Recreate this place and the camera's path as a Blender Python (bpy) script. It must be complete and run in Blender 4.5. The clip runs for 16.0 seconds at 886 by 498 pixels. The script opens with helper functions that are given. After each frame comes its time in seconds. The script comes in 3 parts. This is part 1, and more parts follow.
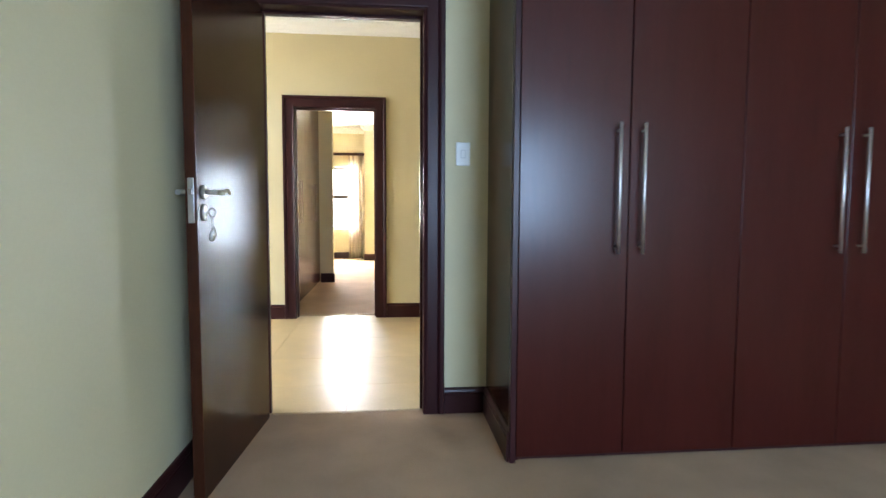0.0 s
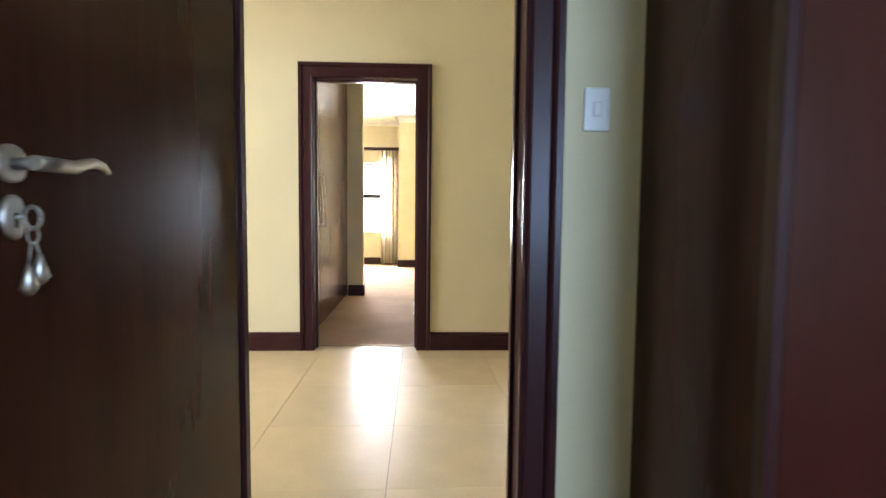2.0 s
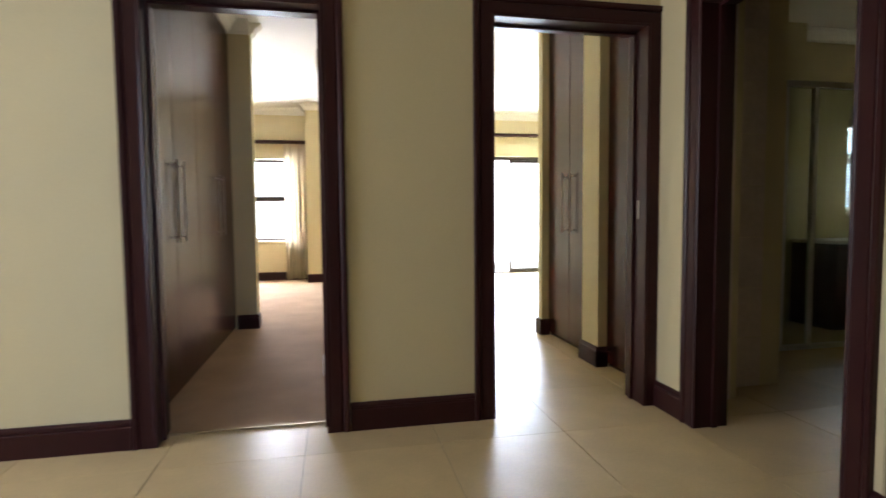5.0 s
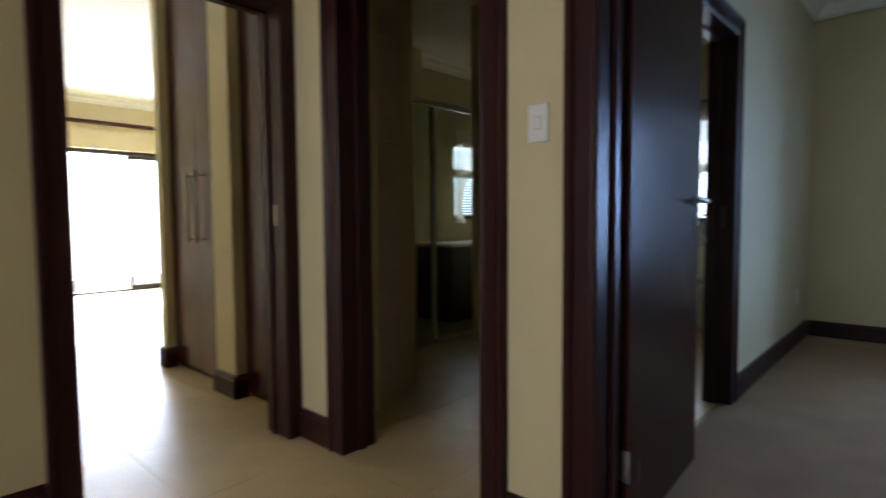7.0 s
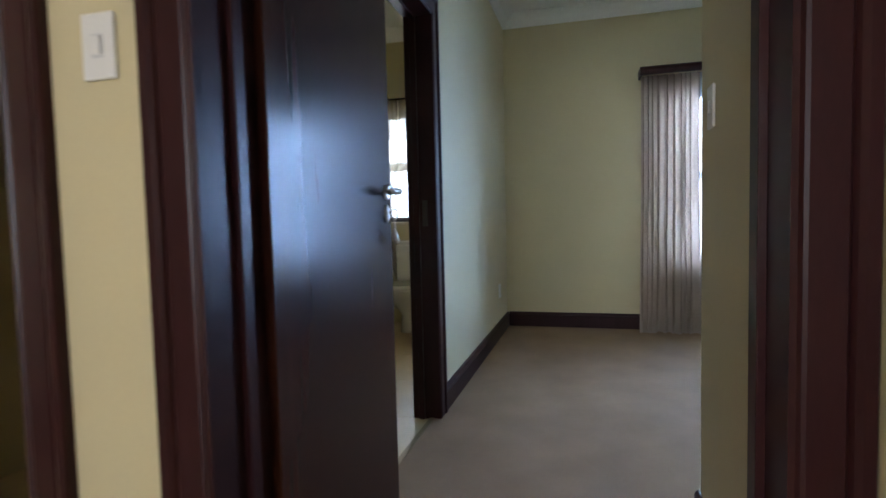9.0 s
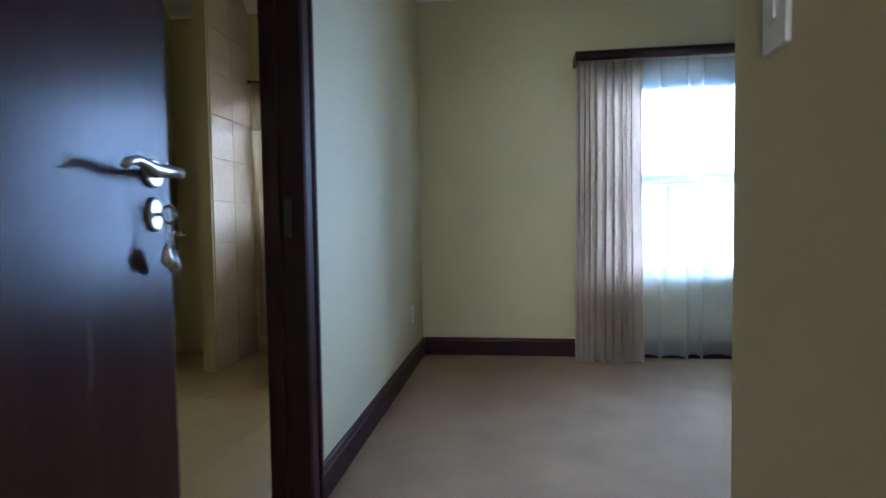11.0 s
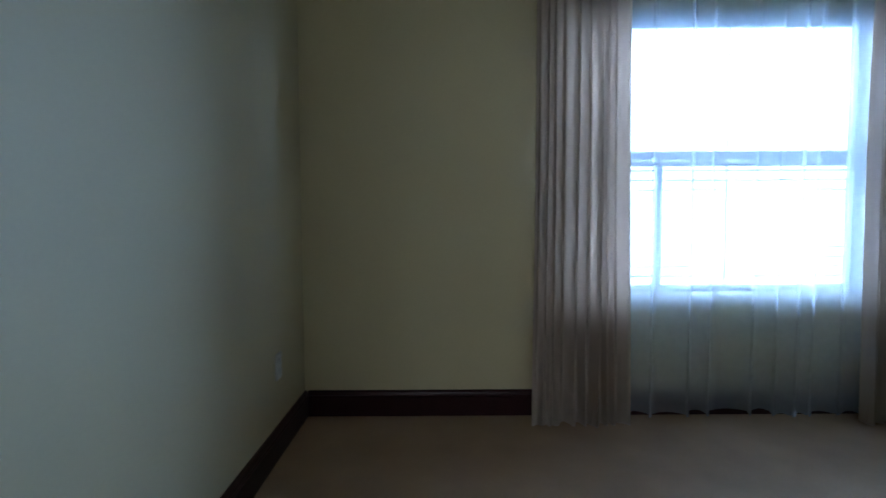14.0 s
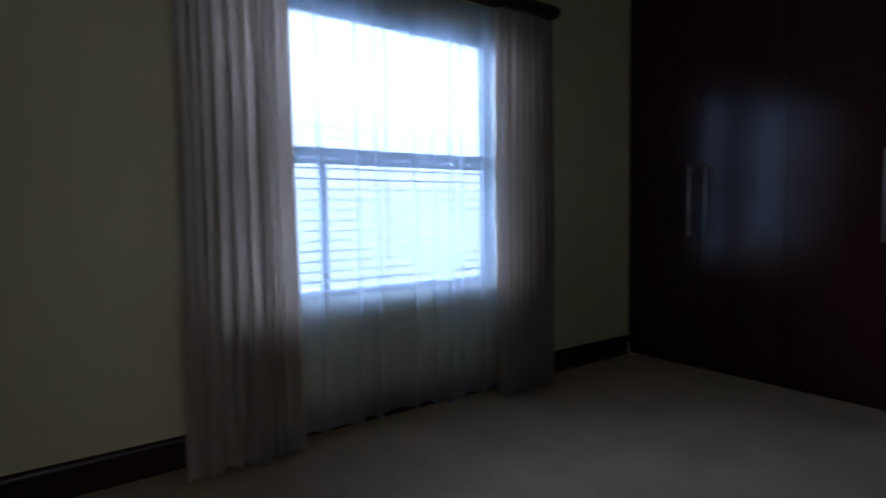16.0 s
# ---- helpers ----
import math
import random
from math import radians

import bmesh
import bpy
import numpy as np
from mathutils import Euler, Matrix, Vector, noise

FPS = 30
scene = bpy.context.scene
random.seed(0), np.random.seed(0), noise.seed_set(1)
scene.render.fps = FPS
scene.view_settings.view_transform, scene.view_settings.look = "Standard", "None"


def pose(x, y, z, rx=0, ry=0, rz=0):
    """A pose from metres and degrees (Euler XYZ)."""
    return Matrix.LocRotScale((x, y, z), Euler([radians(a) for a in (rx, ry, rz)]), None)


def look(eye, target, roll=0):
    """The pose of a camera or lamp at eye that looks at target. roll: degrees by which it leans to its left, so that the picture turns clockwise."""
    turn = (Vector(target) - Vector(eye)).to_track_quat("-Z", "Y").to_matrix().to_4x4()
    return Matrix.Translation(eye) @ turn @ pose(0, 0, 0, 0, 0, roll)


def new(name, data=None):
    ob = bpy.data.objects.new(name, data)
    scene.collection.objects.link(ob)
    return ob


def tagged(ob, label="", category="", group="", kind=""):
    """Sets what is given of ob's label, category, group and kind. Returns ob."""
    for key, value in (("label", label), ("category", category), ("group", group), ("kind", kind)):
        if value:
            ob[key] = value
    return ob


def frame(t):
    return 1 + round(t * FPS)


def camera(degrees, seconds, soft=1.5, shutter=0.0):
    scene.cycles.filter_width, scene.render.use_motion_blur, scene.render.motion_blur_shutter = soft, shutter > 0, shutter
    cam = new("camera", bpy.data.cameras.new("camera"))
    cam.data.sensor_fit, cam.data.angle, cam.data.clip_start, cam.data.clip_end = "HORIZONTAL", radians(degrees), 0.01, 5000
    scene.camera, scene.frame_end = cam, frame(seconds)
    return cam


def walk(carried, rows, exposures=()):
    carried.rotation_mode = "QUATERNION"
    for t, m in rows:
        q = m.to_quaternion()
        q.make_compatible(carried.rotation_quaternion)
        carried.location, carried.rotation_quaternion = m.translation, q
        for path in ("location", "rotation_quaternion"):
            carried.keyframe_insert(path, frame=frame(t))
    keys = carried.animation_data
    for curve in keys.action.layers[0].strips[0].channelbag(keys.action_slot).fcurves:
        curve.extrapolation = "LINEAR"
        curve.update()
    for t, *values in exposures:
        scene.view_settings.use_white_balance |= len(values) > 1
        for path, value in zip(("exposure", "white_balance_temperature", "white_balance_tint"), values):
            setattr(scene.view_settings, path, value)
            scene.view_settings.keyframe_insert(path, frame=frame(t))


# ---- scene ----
cam = camera(78.6, 16.0, 1.5, 0.6)
PATH = [
    (0, (-0.302, 0.166, 1.059), (-0.102, 2.15, 0.919), 0.25),
    (0.5, (-0.344, 0.479, 1.057), (-0.169, 2.467, 0.917), 0.35),
    (1, (-0.384, 0.798, 1.077), (-0.239, 2.788, 0.935), 0.55),
    (1.5, (-0.381, 1.106, 1.071), (-0.265, 3.098, 0.932), 0.45),
    (2, (-0.409, 1.427, 1.063), (-0.321, 3.42, 0.926), 0.55),
    (2.5, (-0.46, 1.746, 1.071), (-0.387, 3.74, 0.932), 0.70),
    (3, (-0.474, 2.05, 1.067), (-0.404, 4.045, 0.932), 0.20),
    (3.2, (-0.467, 2.144, 1.061), (-0.399, 4.139, 0.93), 0.45),
    (5.3, (-0.346, 2.973, 1.057), (0.186, 4.896, 0.939), -0.25),
    (5.5, (-0.322, 3.034, 1.054), (0.322, 4.925, 0.939), 0.07),
    (6, (-0.306, 3.118, 1.059), (0.638, 4.877, 0.944), -0.12),
    (6.5, (-0.242, 3.185, 1.055), (0.98, 4.764, 0.942), -0.12),
    (7, (-0.111, 3.25, 1.058), (1.363, 4.597, 0.946), -0.42),
    (7.5, (0.015, 3.284, 1.047), (1.682, 4.385, 0.937), -0.90),
    (8, (0.152, 3.338, 1.043), (1.962, 4.182, 0.934), -1.10),
    (8.5, (0.321, 3.356, 1.033), (2.212, 3.996, 0.917), -1.20),
    (9, (0.549, 3.33, 1.031), (2.475, 3.857, 0.916), -1.40),
    (9.5, (0.742, 3.345, 1.039), (2.684, 3.807, 0.916), -1.30),
    (10, (0.968, 3.374, 1.049), (2.927, 3.761, 0.927), -1.20),
    (12.5, (2.077, 3.362, 0.982), (4.069, 3.532, 0.919), -0.50),
    (13, (2.357, 3.369, 1.012), (4.349, 3.529, 0.932), -0.50),
    (13.5, (2.606, 3.377, 1.033), (4.6, 3.497, 0.93), -0.30),
    (14, (2.793, 3.368, 1.039), (4.789, 3.366, 0.922), -0.30),
    (14.5, (2.886, 3.363, 1.025), (4.871, 3.15, 0.918), -0.30),
    (15, (2.978, 3.386, 1.036), (4.892, 2.817, 0.922), -0.50),
    (15.5, (3.07, 3.339, 1.056), (4.879, 2.495, 0.922), -0.90),
    (16, (3.139, 3.29, 1.044), (4.77, 2.141, 0.916), -0.90),
]
EXPOSURES = [(0, 2.75, 6350, 14), (1.5, 2.65, 6350, 16), (3, 2.6, 6000, 15), (5.5, 1.45, 6100, 18), (6.5, 1.35, 6150, 18), (7, 1.12, 6200, 17), (7.5, 0.9, 6250, 17), (8, 0.85, 6500, 19), (8.5, 1.4, 6550, 20), (9, 1.85, 6300, 17),
             (9.5, 1.7, 6050, 17), (10, 2.05, 6050, 17), (12.5, 1.55, 5900, 17), (13.5, 1.1, 5900, 15), (14.5, 0.45, 6200, 17), (15.2, 0.05, 6250, 22), (16, -0.3, 6200, 23)]
walk(cam, [(t, look(eye, target, roll)) for t, eye, target, roll in PATH], EXPOSURES)

# ---- light ----
world = bpy.data.worlds.new("sky")
scene.world = world
world.use_nodes = True
wn = world.node_tree.nodes
sky = wn.new("ShaderNodeTexSky")
sky.sky_type, sky.sun_disc = "NISHITA", False
sky.sun_elevation, sky.sun_rotation = radians(80), radians(200)
wn["Background"].inputs[1].default_value = 0.1
world.node_tree.links.new(sky.outputs[0], wn["Background"].inputs[0])
sun = new("sun", bpy.data.lights.new("sun", "SUN"))
sun.data.energy, sun.data.angle, sun.data.color = 3.0, radians(0.5), (1.0, 0.95, 0.88)
sun.matrix_world = look((0, 0, 10), (0.6, 1.6, 0))


def window_light(name, eye, target, w, h, watts, color=(0.86, 0.93, 1.0)):
    """The sky's light that comes in at a window's opening."""
    lamp = new(name, bpy.data.lights.new(name, "AREA"))
    lamp.data.shape, lamp.data.size, lamp.data.size_y, lamp.data.energy = "RECTANGLE", w, h, watts
    lamp.data.color = color
    lamp.matrix_world = look(eye, target)
    return lamp


window_light("skylight_bedroom_2", (5.95, 1.84, 1.45), (0, 1.84, 0.5), 1.8, 1.7, 160, (0.35, 0.59, 1.0))
window_light("skylight_bedroom_3", (-1.7, 12.7, 1.5), (-1.7, 0, -3.4), 1.7, 1.7, 240, (0.88, 0.94, 1.0))
window_light("skylight_master", (2.75, 12.6, 1.3), (2.75, 0, -2.9), 2.6, 2.3, 240, (0.74, 0.87, 1.0))
window_light("skylight_bedroom_1", (1.3, -3.4, 1.5), (1.3, 3, 1.2), 1.9, 1.4, 62, (0.44, 0.67, 1.0))
# Lamp added behind an assumed, unseen landing window to light the hall.
window_light("assumed_landing_light", (-5.4, 4.3, 1.6), (0, 4.3, 1.2), 1.9, 2.0, 50, (0.90, 0.95, 1.0))
window_light("skylight_ensuite", (6.0, 4.9, 1.6), (0, 4.9, 1.5), 1.1, 1.3, 10)
window_light("skylight_bathroom", (5.05, 7.95, 1.55), (5.05, 0, 1.3), 0.9, 1.1, 28)

# ---- plan ----
CEIL = 2.84
A0, A1 = 2.92, 3.06       # wall between the first bedroom and the hall
B0, B1 = 5.535, 5.70      # wall between the hall and the two far rooms
C0, C1 = 1.345, 1.50      # wall between the hall and the second bedroom
L0, L1 = 4.09, 4.206       # side wall of the second bedroom
WIN = 5.575               # its window wall
WEST = -1.09              # side wall of the first bedroom
DOOR_H = 2.045
ENSUITE_H = 2.03
SK = 0.14                 # height of the baseboards
D1 = (-0.925, -0.125)
D2 = (-1.20, -0.43)
D3 = (0.422, 1.268)
D4 = (4.40, 5.18)
D5 = (3.085, 3.97)
E5 = (2.20, 3.158)
NORTH = 12.2              # outer wall of the master bedroom
FAR = 12.25               # outer wall of the third bedroom
NIB, PIER = 8.20, 11.75   # its wardrobe nib and window pier


# ---- materials ----
def nodes_of(m):
    return m.node_tree.nodes, m.node_tree.links


def mat(name, color, rough=0.6, metal=0.0, scale=(6, 6, 6), vary=0.12, grain=120.0, bump=0.1, dist=0.002, coat=0.0, piece=0.0, spec=0.5, rvary=0.03):
    """A surface with broad stains, fine grain and relief, in metres of the thing's own space."""
    m = bpy.data.materials.new(name)
    m.use_nodes = True
    n, l = nodes_of(m)
    b = n["Principled BSDF"]
    co = n.new("ShaderNodeTexCoord")
    mp = n.new("ShaderNodeMapping")
    mp.inputs["Scale"].default_value = scale
    l.new(co.outputs["Object"], mp.inputs[0])
    big = n.new("ShaderNodeTexNoise")
    big.inputs["Scale"].default_value, big.inputs["Detail"].default_value = 1.0, 5
    l.new(mp.outputs[0], big.inputs[0])
    fine = n.new("ShaderNodeTexNoise")
    fine.inputs["Scale"].default_value, fine.inputs["Detail"].default_value = grain / max(scale), 3
    l.new(mp.outputs[0], fine.inputs[0])
    add = n.new("ShaderNodeMath")
    add.operation = "ADD"
    l.new(big.outputs[0], add.inputs[0])
    half = n.new("ShaderNodeMath")
    half.operation = "MULTIPLY"
    half.inputs[1].default_value = 0.5
    l.new(fine.outputs[0], half.inputs[0])
    l.new(half.outputs[0], add.inputs[1])
    ramp = n.new("ShaderNodeMapRange")
    ramp.inputs["From Min"].default_value, ramp.inputs["From Max"].default_value = 0.45, 1.05
    ramp.inputs["To Min"].default_value, ramp.inputs["To Max"].default_value = 1 - vary, 1 + vary
    l.new(add.outputs[0], ramp.inputs[0])
    value = ramp.outputs[0]
    if piece:
        info = n.new("ShaderNodeObjectInfo")
        pr = n.new("ShaderNodeMapRange")
        pr.inputs["To Min"].default_value, pr.inputs["To Max"].default_value = 1 - piece, 1 + piece
        l.new(info.outputs["Random"], pr.inputs[0])
        mul = n.new("ShaderNodeMath")
        mul.operation = "MULTIPLY"
        l.new(value, mul.inputs[0])
        l.new(pr.outputs[0], mul.inputs[1])
        value = mul.outputs[0]
    mix = n.new("ShaderNodeMix")
    mix.data_type, mix.blend_type = "RGBA", "MULTIPLY"
    mix.inputs["Factor"].default_value = 1.0
    mix.inputs["A"].default_value = (*color, 1)
    l.new(value, mix.inputs["B"])
    l.new(mix.outputs["Result"], b.inputs["Base Color"])
    rr = n.new("ShaderNodeMapRange")
    rr.inputs["To Min"].default_value, rr.inputs["To Max"].default_value = max(rough - rvary, 0.02), min(rough + rvary, 1)
    l.new(big.outputs[0], rr.inputs[0])
    l.new(rr.outputs[0], b.inputs["Roughness"])
    b.inputs["Metallic"].default_value = metal
    b.inputs["Specular IOR Level"].default_value = spec
    b.inputs["Coat Weight"].default_value, b.inputs["Coat Roughness"].default_value = coat, 0.12
    if bump:
        bp = n.new("ShaderNodeBump")
        bp.inputs["Strength"].default_value, bp.inputs["Distance"].default_value = bump, dist
        l.new(fine.outputs[0], bp.inputs["Height"])
        l.new(bp.outputs[0], b.inputs["Normal"])
    return m


M_WALL = mat("cream_wall_paint", (0.58, 0.50, 0.300), 0.6, scale=(2, 2, 2), vary=0.045, grain=90, bump=0.25, dist=0.0015)
M_CEIL = mat("white_ceiling_paint", (0.80, 0.79, 0.74), 0.8, scale=(1.5, 1.5, 1.5), vary=0.03, grain=60, bump=0.15, dist=0.001)
M_WOOD = mat("mahogany_frames", (0.032, 0.0085, 0.009), 0.33, scale=(14, 14, 2.5), vary=0.2, grain=200, bump=0.02, dist=0.0004, coat=0.0, spec=0.2)
M_DOOR = mat("brown_door_veneer", (0.038, 0.0120, 0.0058), 0.20, rvary=0.02, scale=(14, 14, 1.2), vary=0.2, grain=60, bump=0.0, dist=0.0005, coat=0.0, spec=0.11)
M_LACQUER = mat("brushed_purple_brown_lacquer", (0.038, 0.0115, 0.0068), 0.26, rvary=0.03, scale=(14, 14, 1.2), vary=0.16, grain=60, bump=0.02, dist=0.0005, coat=0.0, spec=0.105)
M_CAB = mat("red_mahogany_veneer", (0.044, 0.0071, 0.0048), 0.24, rvary=0.03, scale=(9, 9, 1.2), vary=0.16, grain=60, bump=0.01, dist=0.0005, coat=0.0, spec=0.23)
M_TILE = mat("cream_porcelain_tile", (0.57, 0.435, 0.24), 0.33, scale=(5, 5, 5), vary=0.10, grain=70, bump=0.02, dist=0.001, piece=0.05, spec=0.25)
M_GROUT = mat("grey_brown_grout", (0.20, 0.16, 0.11), 0.9, scale=(9, 9, 9), vary=0.2)
M_WTILE = mat("beige_wall_tile", (0.62, 0.515, 0.445), 0.35, scale=(4, 4, 9), vary=0.16, grain=60, bump=0.03, dist=0.001, piece=0.05)
M_CARPET = mat("taupe_loop_carpet", (0.40, 0.268, 0.168), 0.95, scale=(3.2, 3.2, 3.2), vary=0.16, grain=260, bump=0.8, dist=0.006, spec=0.1)
M_CURTAIN = mat("cream_curtain_fabric", (0.55, 0.448, 0.368), 0.9, scale=(8, 8, 1.5), vary=0.06, grain=500, bump=0.3, dist=0.0008, spec=0.2)
M_STEEL = mat("brushed_steel", (0.74, 0.72, 0.69), 0.40, 1.0, scale=(8, 8, 8), vary=0.04, grain=60, bump=0.0, dist=0.0003)
M_PEWTER = mat("worn_pewter_steel", (0.44, 0.415, 0.385), 0.33, 1.0, scale=(8, 8, 8), vary=0.12, grain=60, bump=0.0, dist=0.0003)
M_DARKSTEEL = mat("shaded_bronze_steel", (0.30, 0.26, 0.23), 0.35, 1.0, scale=(8, 8, 8), vary=0.04, grain=60, bump=0.0, dist=0.0003)
M_PLASTIC = mat("white_switch_plastic", (0.74, 0.73, 0.70), 0.35, vary=0.03, bump=0.0)
M_GREYP = mat("grey_rocker_plastic", (0.60, 0.595, 0.58), 0.35, vary=0.03, bump=0.0)
M_BLACK = mat("painted_recess_black", (0.012, 0.011, 0.011), 0.6, vary=0.1, bump=0.0)
M_BRONZE = mat("bronze_aluminium", (0.055, 0.045, 0.038), 0.4, 0.6, vary=0.1, bump=0.0)
M_ALU = mat("satin_aluminium", (0.66, 0.66, 0.65), 0.35, 0.9, vary=0.06, bump=0.0)
# Pale slats given a dark colour that imitates their backlit shade.
M_SLAT = mat("backlit_dark_slat", (0.16, 0.155, 0.15), 0.5, vary=0.05, bump=0.0)
M_CERAMIC = mat("white_ceramic", (0.80, 0.79, 0.76), 0.08, vary=0.02, bump=0.0, coat=0.4)
M_STRIP = mat("worn_brass_strip", (0.36, 0.27, 0.15), 0.5, 0.8, vary=0.15, bump=0.0)
M_GROUND = mat("paved_ground", (0.30, 0.27, 0.23), 0.9, scale=(1, 1, 1), vary=0.2)


def cloth(name, color, clear, glow):
    """Thin fabric: part of the light passes straight, part is scattered through."""
    m = bpy.data.materials.new(name)
    m.use_nodes = True
    n, l = nodes_of(m)
    n.remove(n["Principled BSDF"])
    out = n["Material Output"]
    tr, df, tl = n.new("ShaderNodeBsdfTransparent"), n.new("ShaderNodeBsdfDiffuse"), n.new("ShaderNodeBsdfTranslucent")
    co, wv = n.new("ShaderNodeTexCoord"), n.new("ShaderNodeTexNoise")
    wv.inputs["Scale"].default_value, wv.inputs["Detail"].default_value = 25, 3
    l.new(co.outputs["Object"], wv.inputs[0])
    mr = n.new("ShaderNodeMapRange")
    mr.inputs["To Min"].default_value, mr.inputs["To Max"].default_value = clear + min(clear, 0.03), max(clear - 0.03, 0.0)
    l.new(wv.outputs[0], mr.inputs[0])
    df.inputs[0].default_value, tl.inputs[0].default_value = (*color, 1), (*color, 1)
    a, b = n.new("ShaderNodeMixShader"), n.new("ShaderNodeMixShader")
    a.inputs[0].default_value = glow
    l.new(df.outputs[0], a.inputs[1])
    l.new(tl.outputs[0], a.inputs[2])
    l.new(mr.outputs[0], b.inputs[0])
    l.new(a.outputs[0], b.inputs[1])
    l.new(tr.outputs[0], b.inputs[2])
    l.new(b.outputs[0], out.inputs[0])
    return m


M_SHEER = cloth("white_voile", (0.82, 0.89, 0.97), 0.68, 0.4)
M_UNLINED = cloth("unlined_cream_curtain", (0.62, 0.54, 0.41), 0.0, 0.30)
M_LACE = cloth("cream_bathroom_voile", (0.78, 0.71, 0.58), 0.42, 0.5)
M_NET = cloth("brown_crochet_net", (0.26, 0.19, 0.11), 0.42, 0.4)


def sky_glow(name, color, strength, low=None, z0=1.2, z1=2.4):
    """The bright hazy distance outside the windows; low is the dimmer strength under the skyline."""
    m = bpy.data.materials.new(name)
    m.use_nodes = True
    n, l = nodes_of(m)
    n.remove(n["Principled BSDF"])
    em = n.new("ShaderNodeEmission")
    em.inputs[0].default_value, em.inputs[1].default_value = (*color, 1), strength
    if low:
        co, xyz, mr = n.new("ShaderNodeNewGeometry"), n.new("ShaderNodeSeparateXYZ"), n.new("ShaderNodeMapRange")
        l.new(co.outputs["Position"], xyz.inputs[0])
        l.new(xyz.outputs["Z"], mr.inputs[0])
        for k, v in (("From Min", z0), ("From Max", z1), ("To Min", low), ("To Max", strength)):
            mr.inputs[k].default_value = v
        l.new(mr.outputs[0], em.inputs[1])
    l.new(em.outputs[0], n["Material Output"].inputs[0])
    return m


M_HAZE_EAST = sky_glow("bright_haze_east", (0.66, 0.84, 1.0), 3.0, 1.75)
M_HAZE_NORTH = sky_glow("bright_haze_north", (0.90, 0.95, 1.0), 2.7)


def glass(name, tint=(1, 1, 1), rough=0.0):
    m = bpy.data.materials.new(name)
    m.use_nodes = True
    n, l = nodes_of(m)
    n.remove(n["Principled BSDF"])
    tr, gl, mx = n.new("ShaderNodeBsdfTransparent"), n.new("ShaderNodeBsdfGlossy"), n.new("ShaderNodeMixShader")
    lw, pw, fr = n.new("ShaderNodeLayerWeight"), n.new("ShaderNodeMath"), n.new("ShaderNodeMath")
    tr.inputs[0].default_value = (*tint, 1)
    gl.inputs["Roughness"].default_value = rough
    pw.operation, fr.operation = "POWER", "MULTIPLY_ADD"
    pw.inputs[1].default_value, fr.inputs[1].default_value, fr.inputs[2].default_value = 4.0, 0.7, 0.03
    l.new(lw.outputs["Facing"], pw.inputs[0])
    l.new(pw.outputs[0], fr.inputs[0])
    l.new(fr.outputs[0], mx.inputs[0])
    l.new(tr.outputs[0], mx.inputs[1])
    l.new(gl.outputs[0], mx.inputs[2])
    l.new(mx.outputs[0], n["Material Output"].inputs[0])
    return m


M_GLASS = glass("window_glass", (0.96, 0.98, 0.98))
M_SHOWER = glass("shower_glass", (0.85, 0.90, 0.88), 0.02)


# ---- mesh helpers ----
def box(bm, x0, x1, y0, y1, z0, z1, bevel=0.0):
    vs = [bm.verts.new((x, y, z)) for x in (x0, x1) for y in (y0, y1) for z in (z0, z1)]
    fs = [bm.faces.new([vs[i] for i in f]) for f in ((0, 1, 3, 2), (4, 6, 7, 5), (0, 4, 5, 1), (2, 3, 7, 6), (0, 2, 6, 4), (1, 5, 7, 3))]
    if bevel:
        es = list({e for f in fs for e in f.edges})
        bmesh.ops.bevel(bm, geom=es, offset=bevel, segments=2, affect="EDGES", profile=0.5)
    return bm


def boxed(x0, x1, y0, y1, z0, z1, bevel=0.0):
    return box(bmesh.new(), x0, x1, y0, y1, z0, z1, bevel)


def tube(bm, points, radii, sides=10):
    """A round bar along points, closed at both ends."""
    rings = []
    pts = [Vector(p) for p in points]
    for i, p in enumerate(pts):
        d = (pts[min(i + 1, len(pts) - 1)] - pts[max(i - 1, 0)]).normalized()
        q = d.to_track_quat("Z", "Y")
        r = radii[i] if isinstance(radii, (list, tuple)) else radii
        rings.append([bm.verts.new(p + q @ Vector((r * math.cos(2 * math.pi * k / sides), r * math.sin(2 * math.pi * k / sides), 0))) for k in range(sides)])
    for a, b in zip(rings, rings[1:]):
        for k in range(sides):
            f = bm.faces.new((a[k], a[(k + 1) % sides], b[(k + 1) % sides], b[k]))
            f.smooth = True
    bm.faces.new(list(reversed(rings[0])))
    bm.faces.new(rings[-1])
    return bm


def extrude(bm, ring_a, ring_b):
    """A solid between two like rings of points."""
    a, b = [bm.verts.new(p) for p in ring_a], [bm.verts.new(p) for p in ring_b]
    for i in range(len(a)):
        j = (i + 1) % len(a)
        bm.faces.new((a[i], a[j], b[j], b[i]))
    bm.faces.new(list(reversed(a)))
    bm.faces.new(b)
    return bm


def part(name, bm, material, parent=None, label=""):
    me = bpy.data.meshes.new(name)
    bmesh.ops.recalc_face_normals(bm, faces=bm.faces)
    bm.to_mesh(me)
    bm.free()
    me.materials.append(material)
    ob = new(name, me)
    ob.parent = parent
    return tagged(ob, label)


def thing(name, m, label, category, group="", kind=""):
    ob = new(name)
    ob.empty_display_size = 0.1
    ob.matrix_world = m
    return tagged(ob, label, category, group, kind)


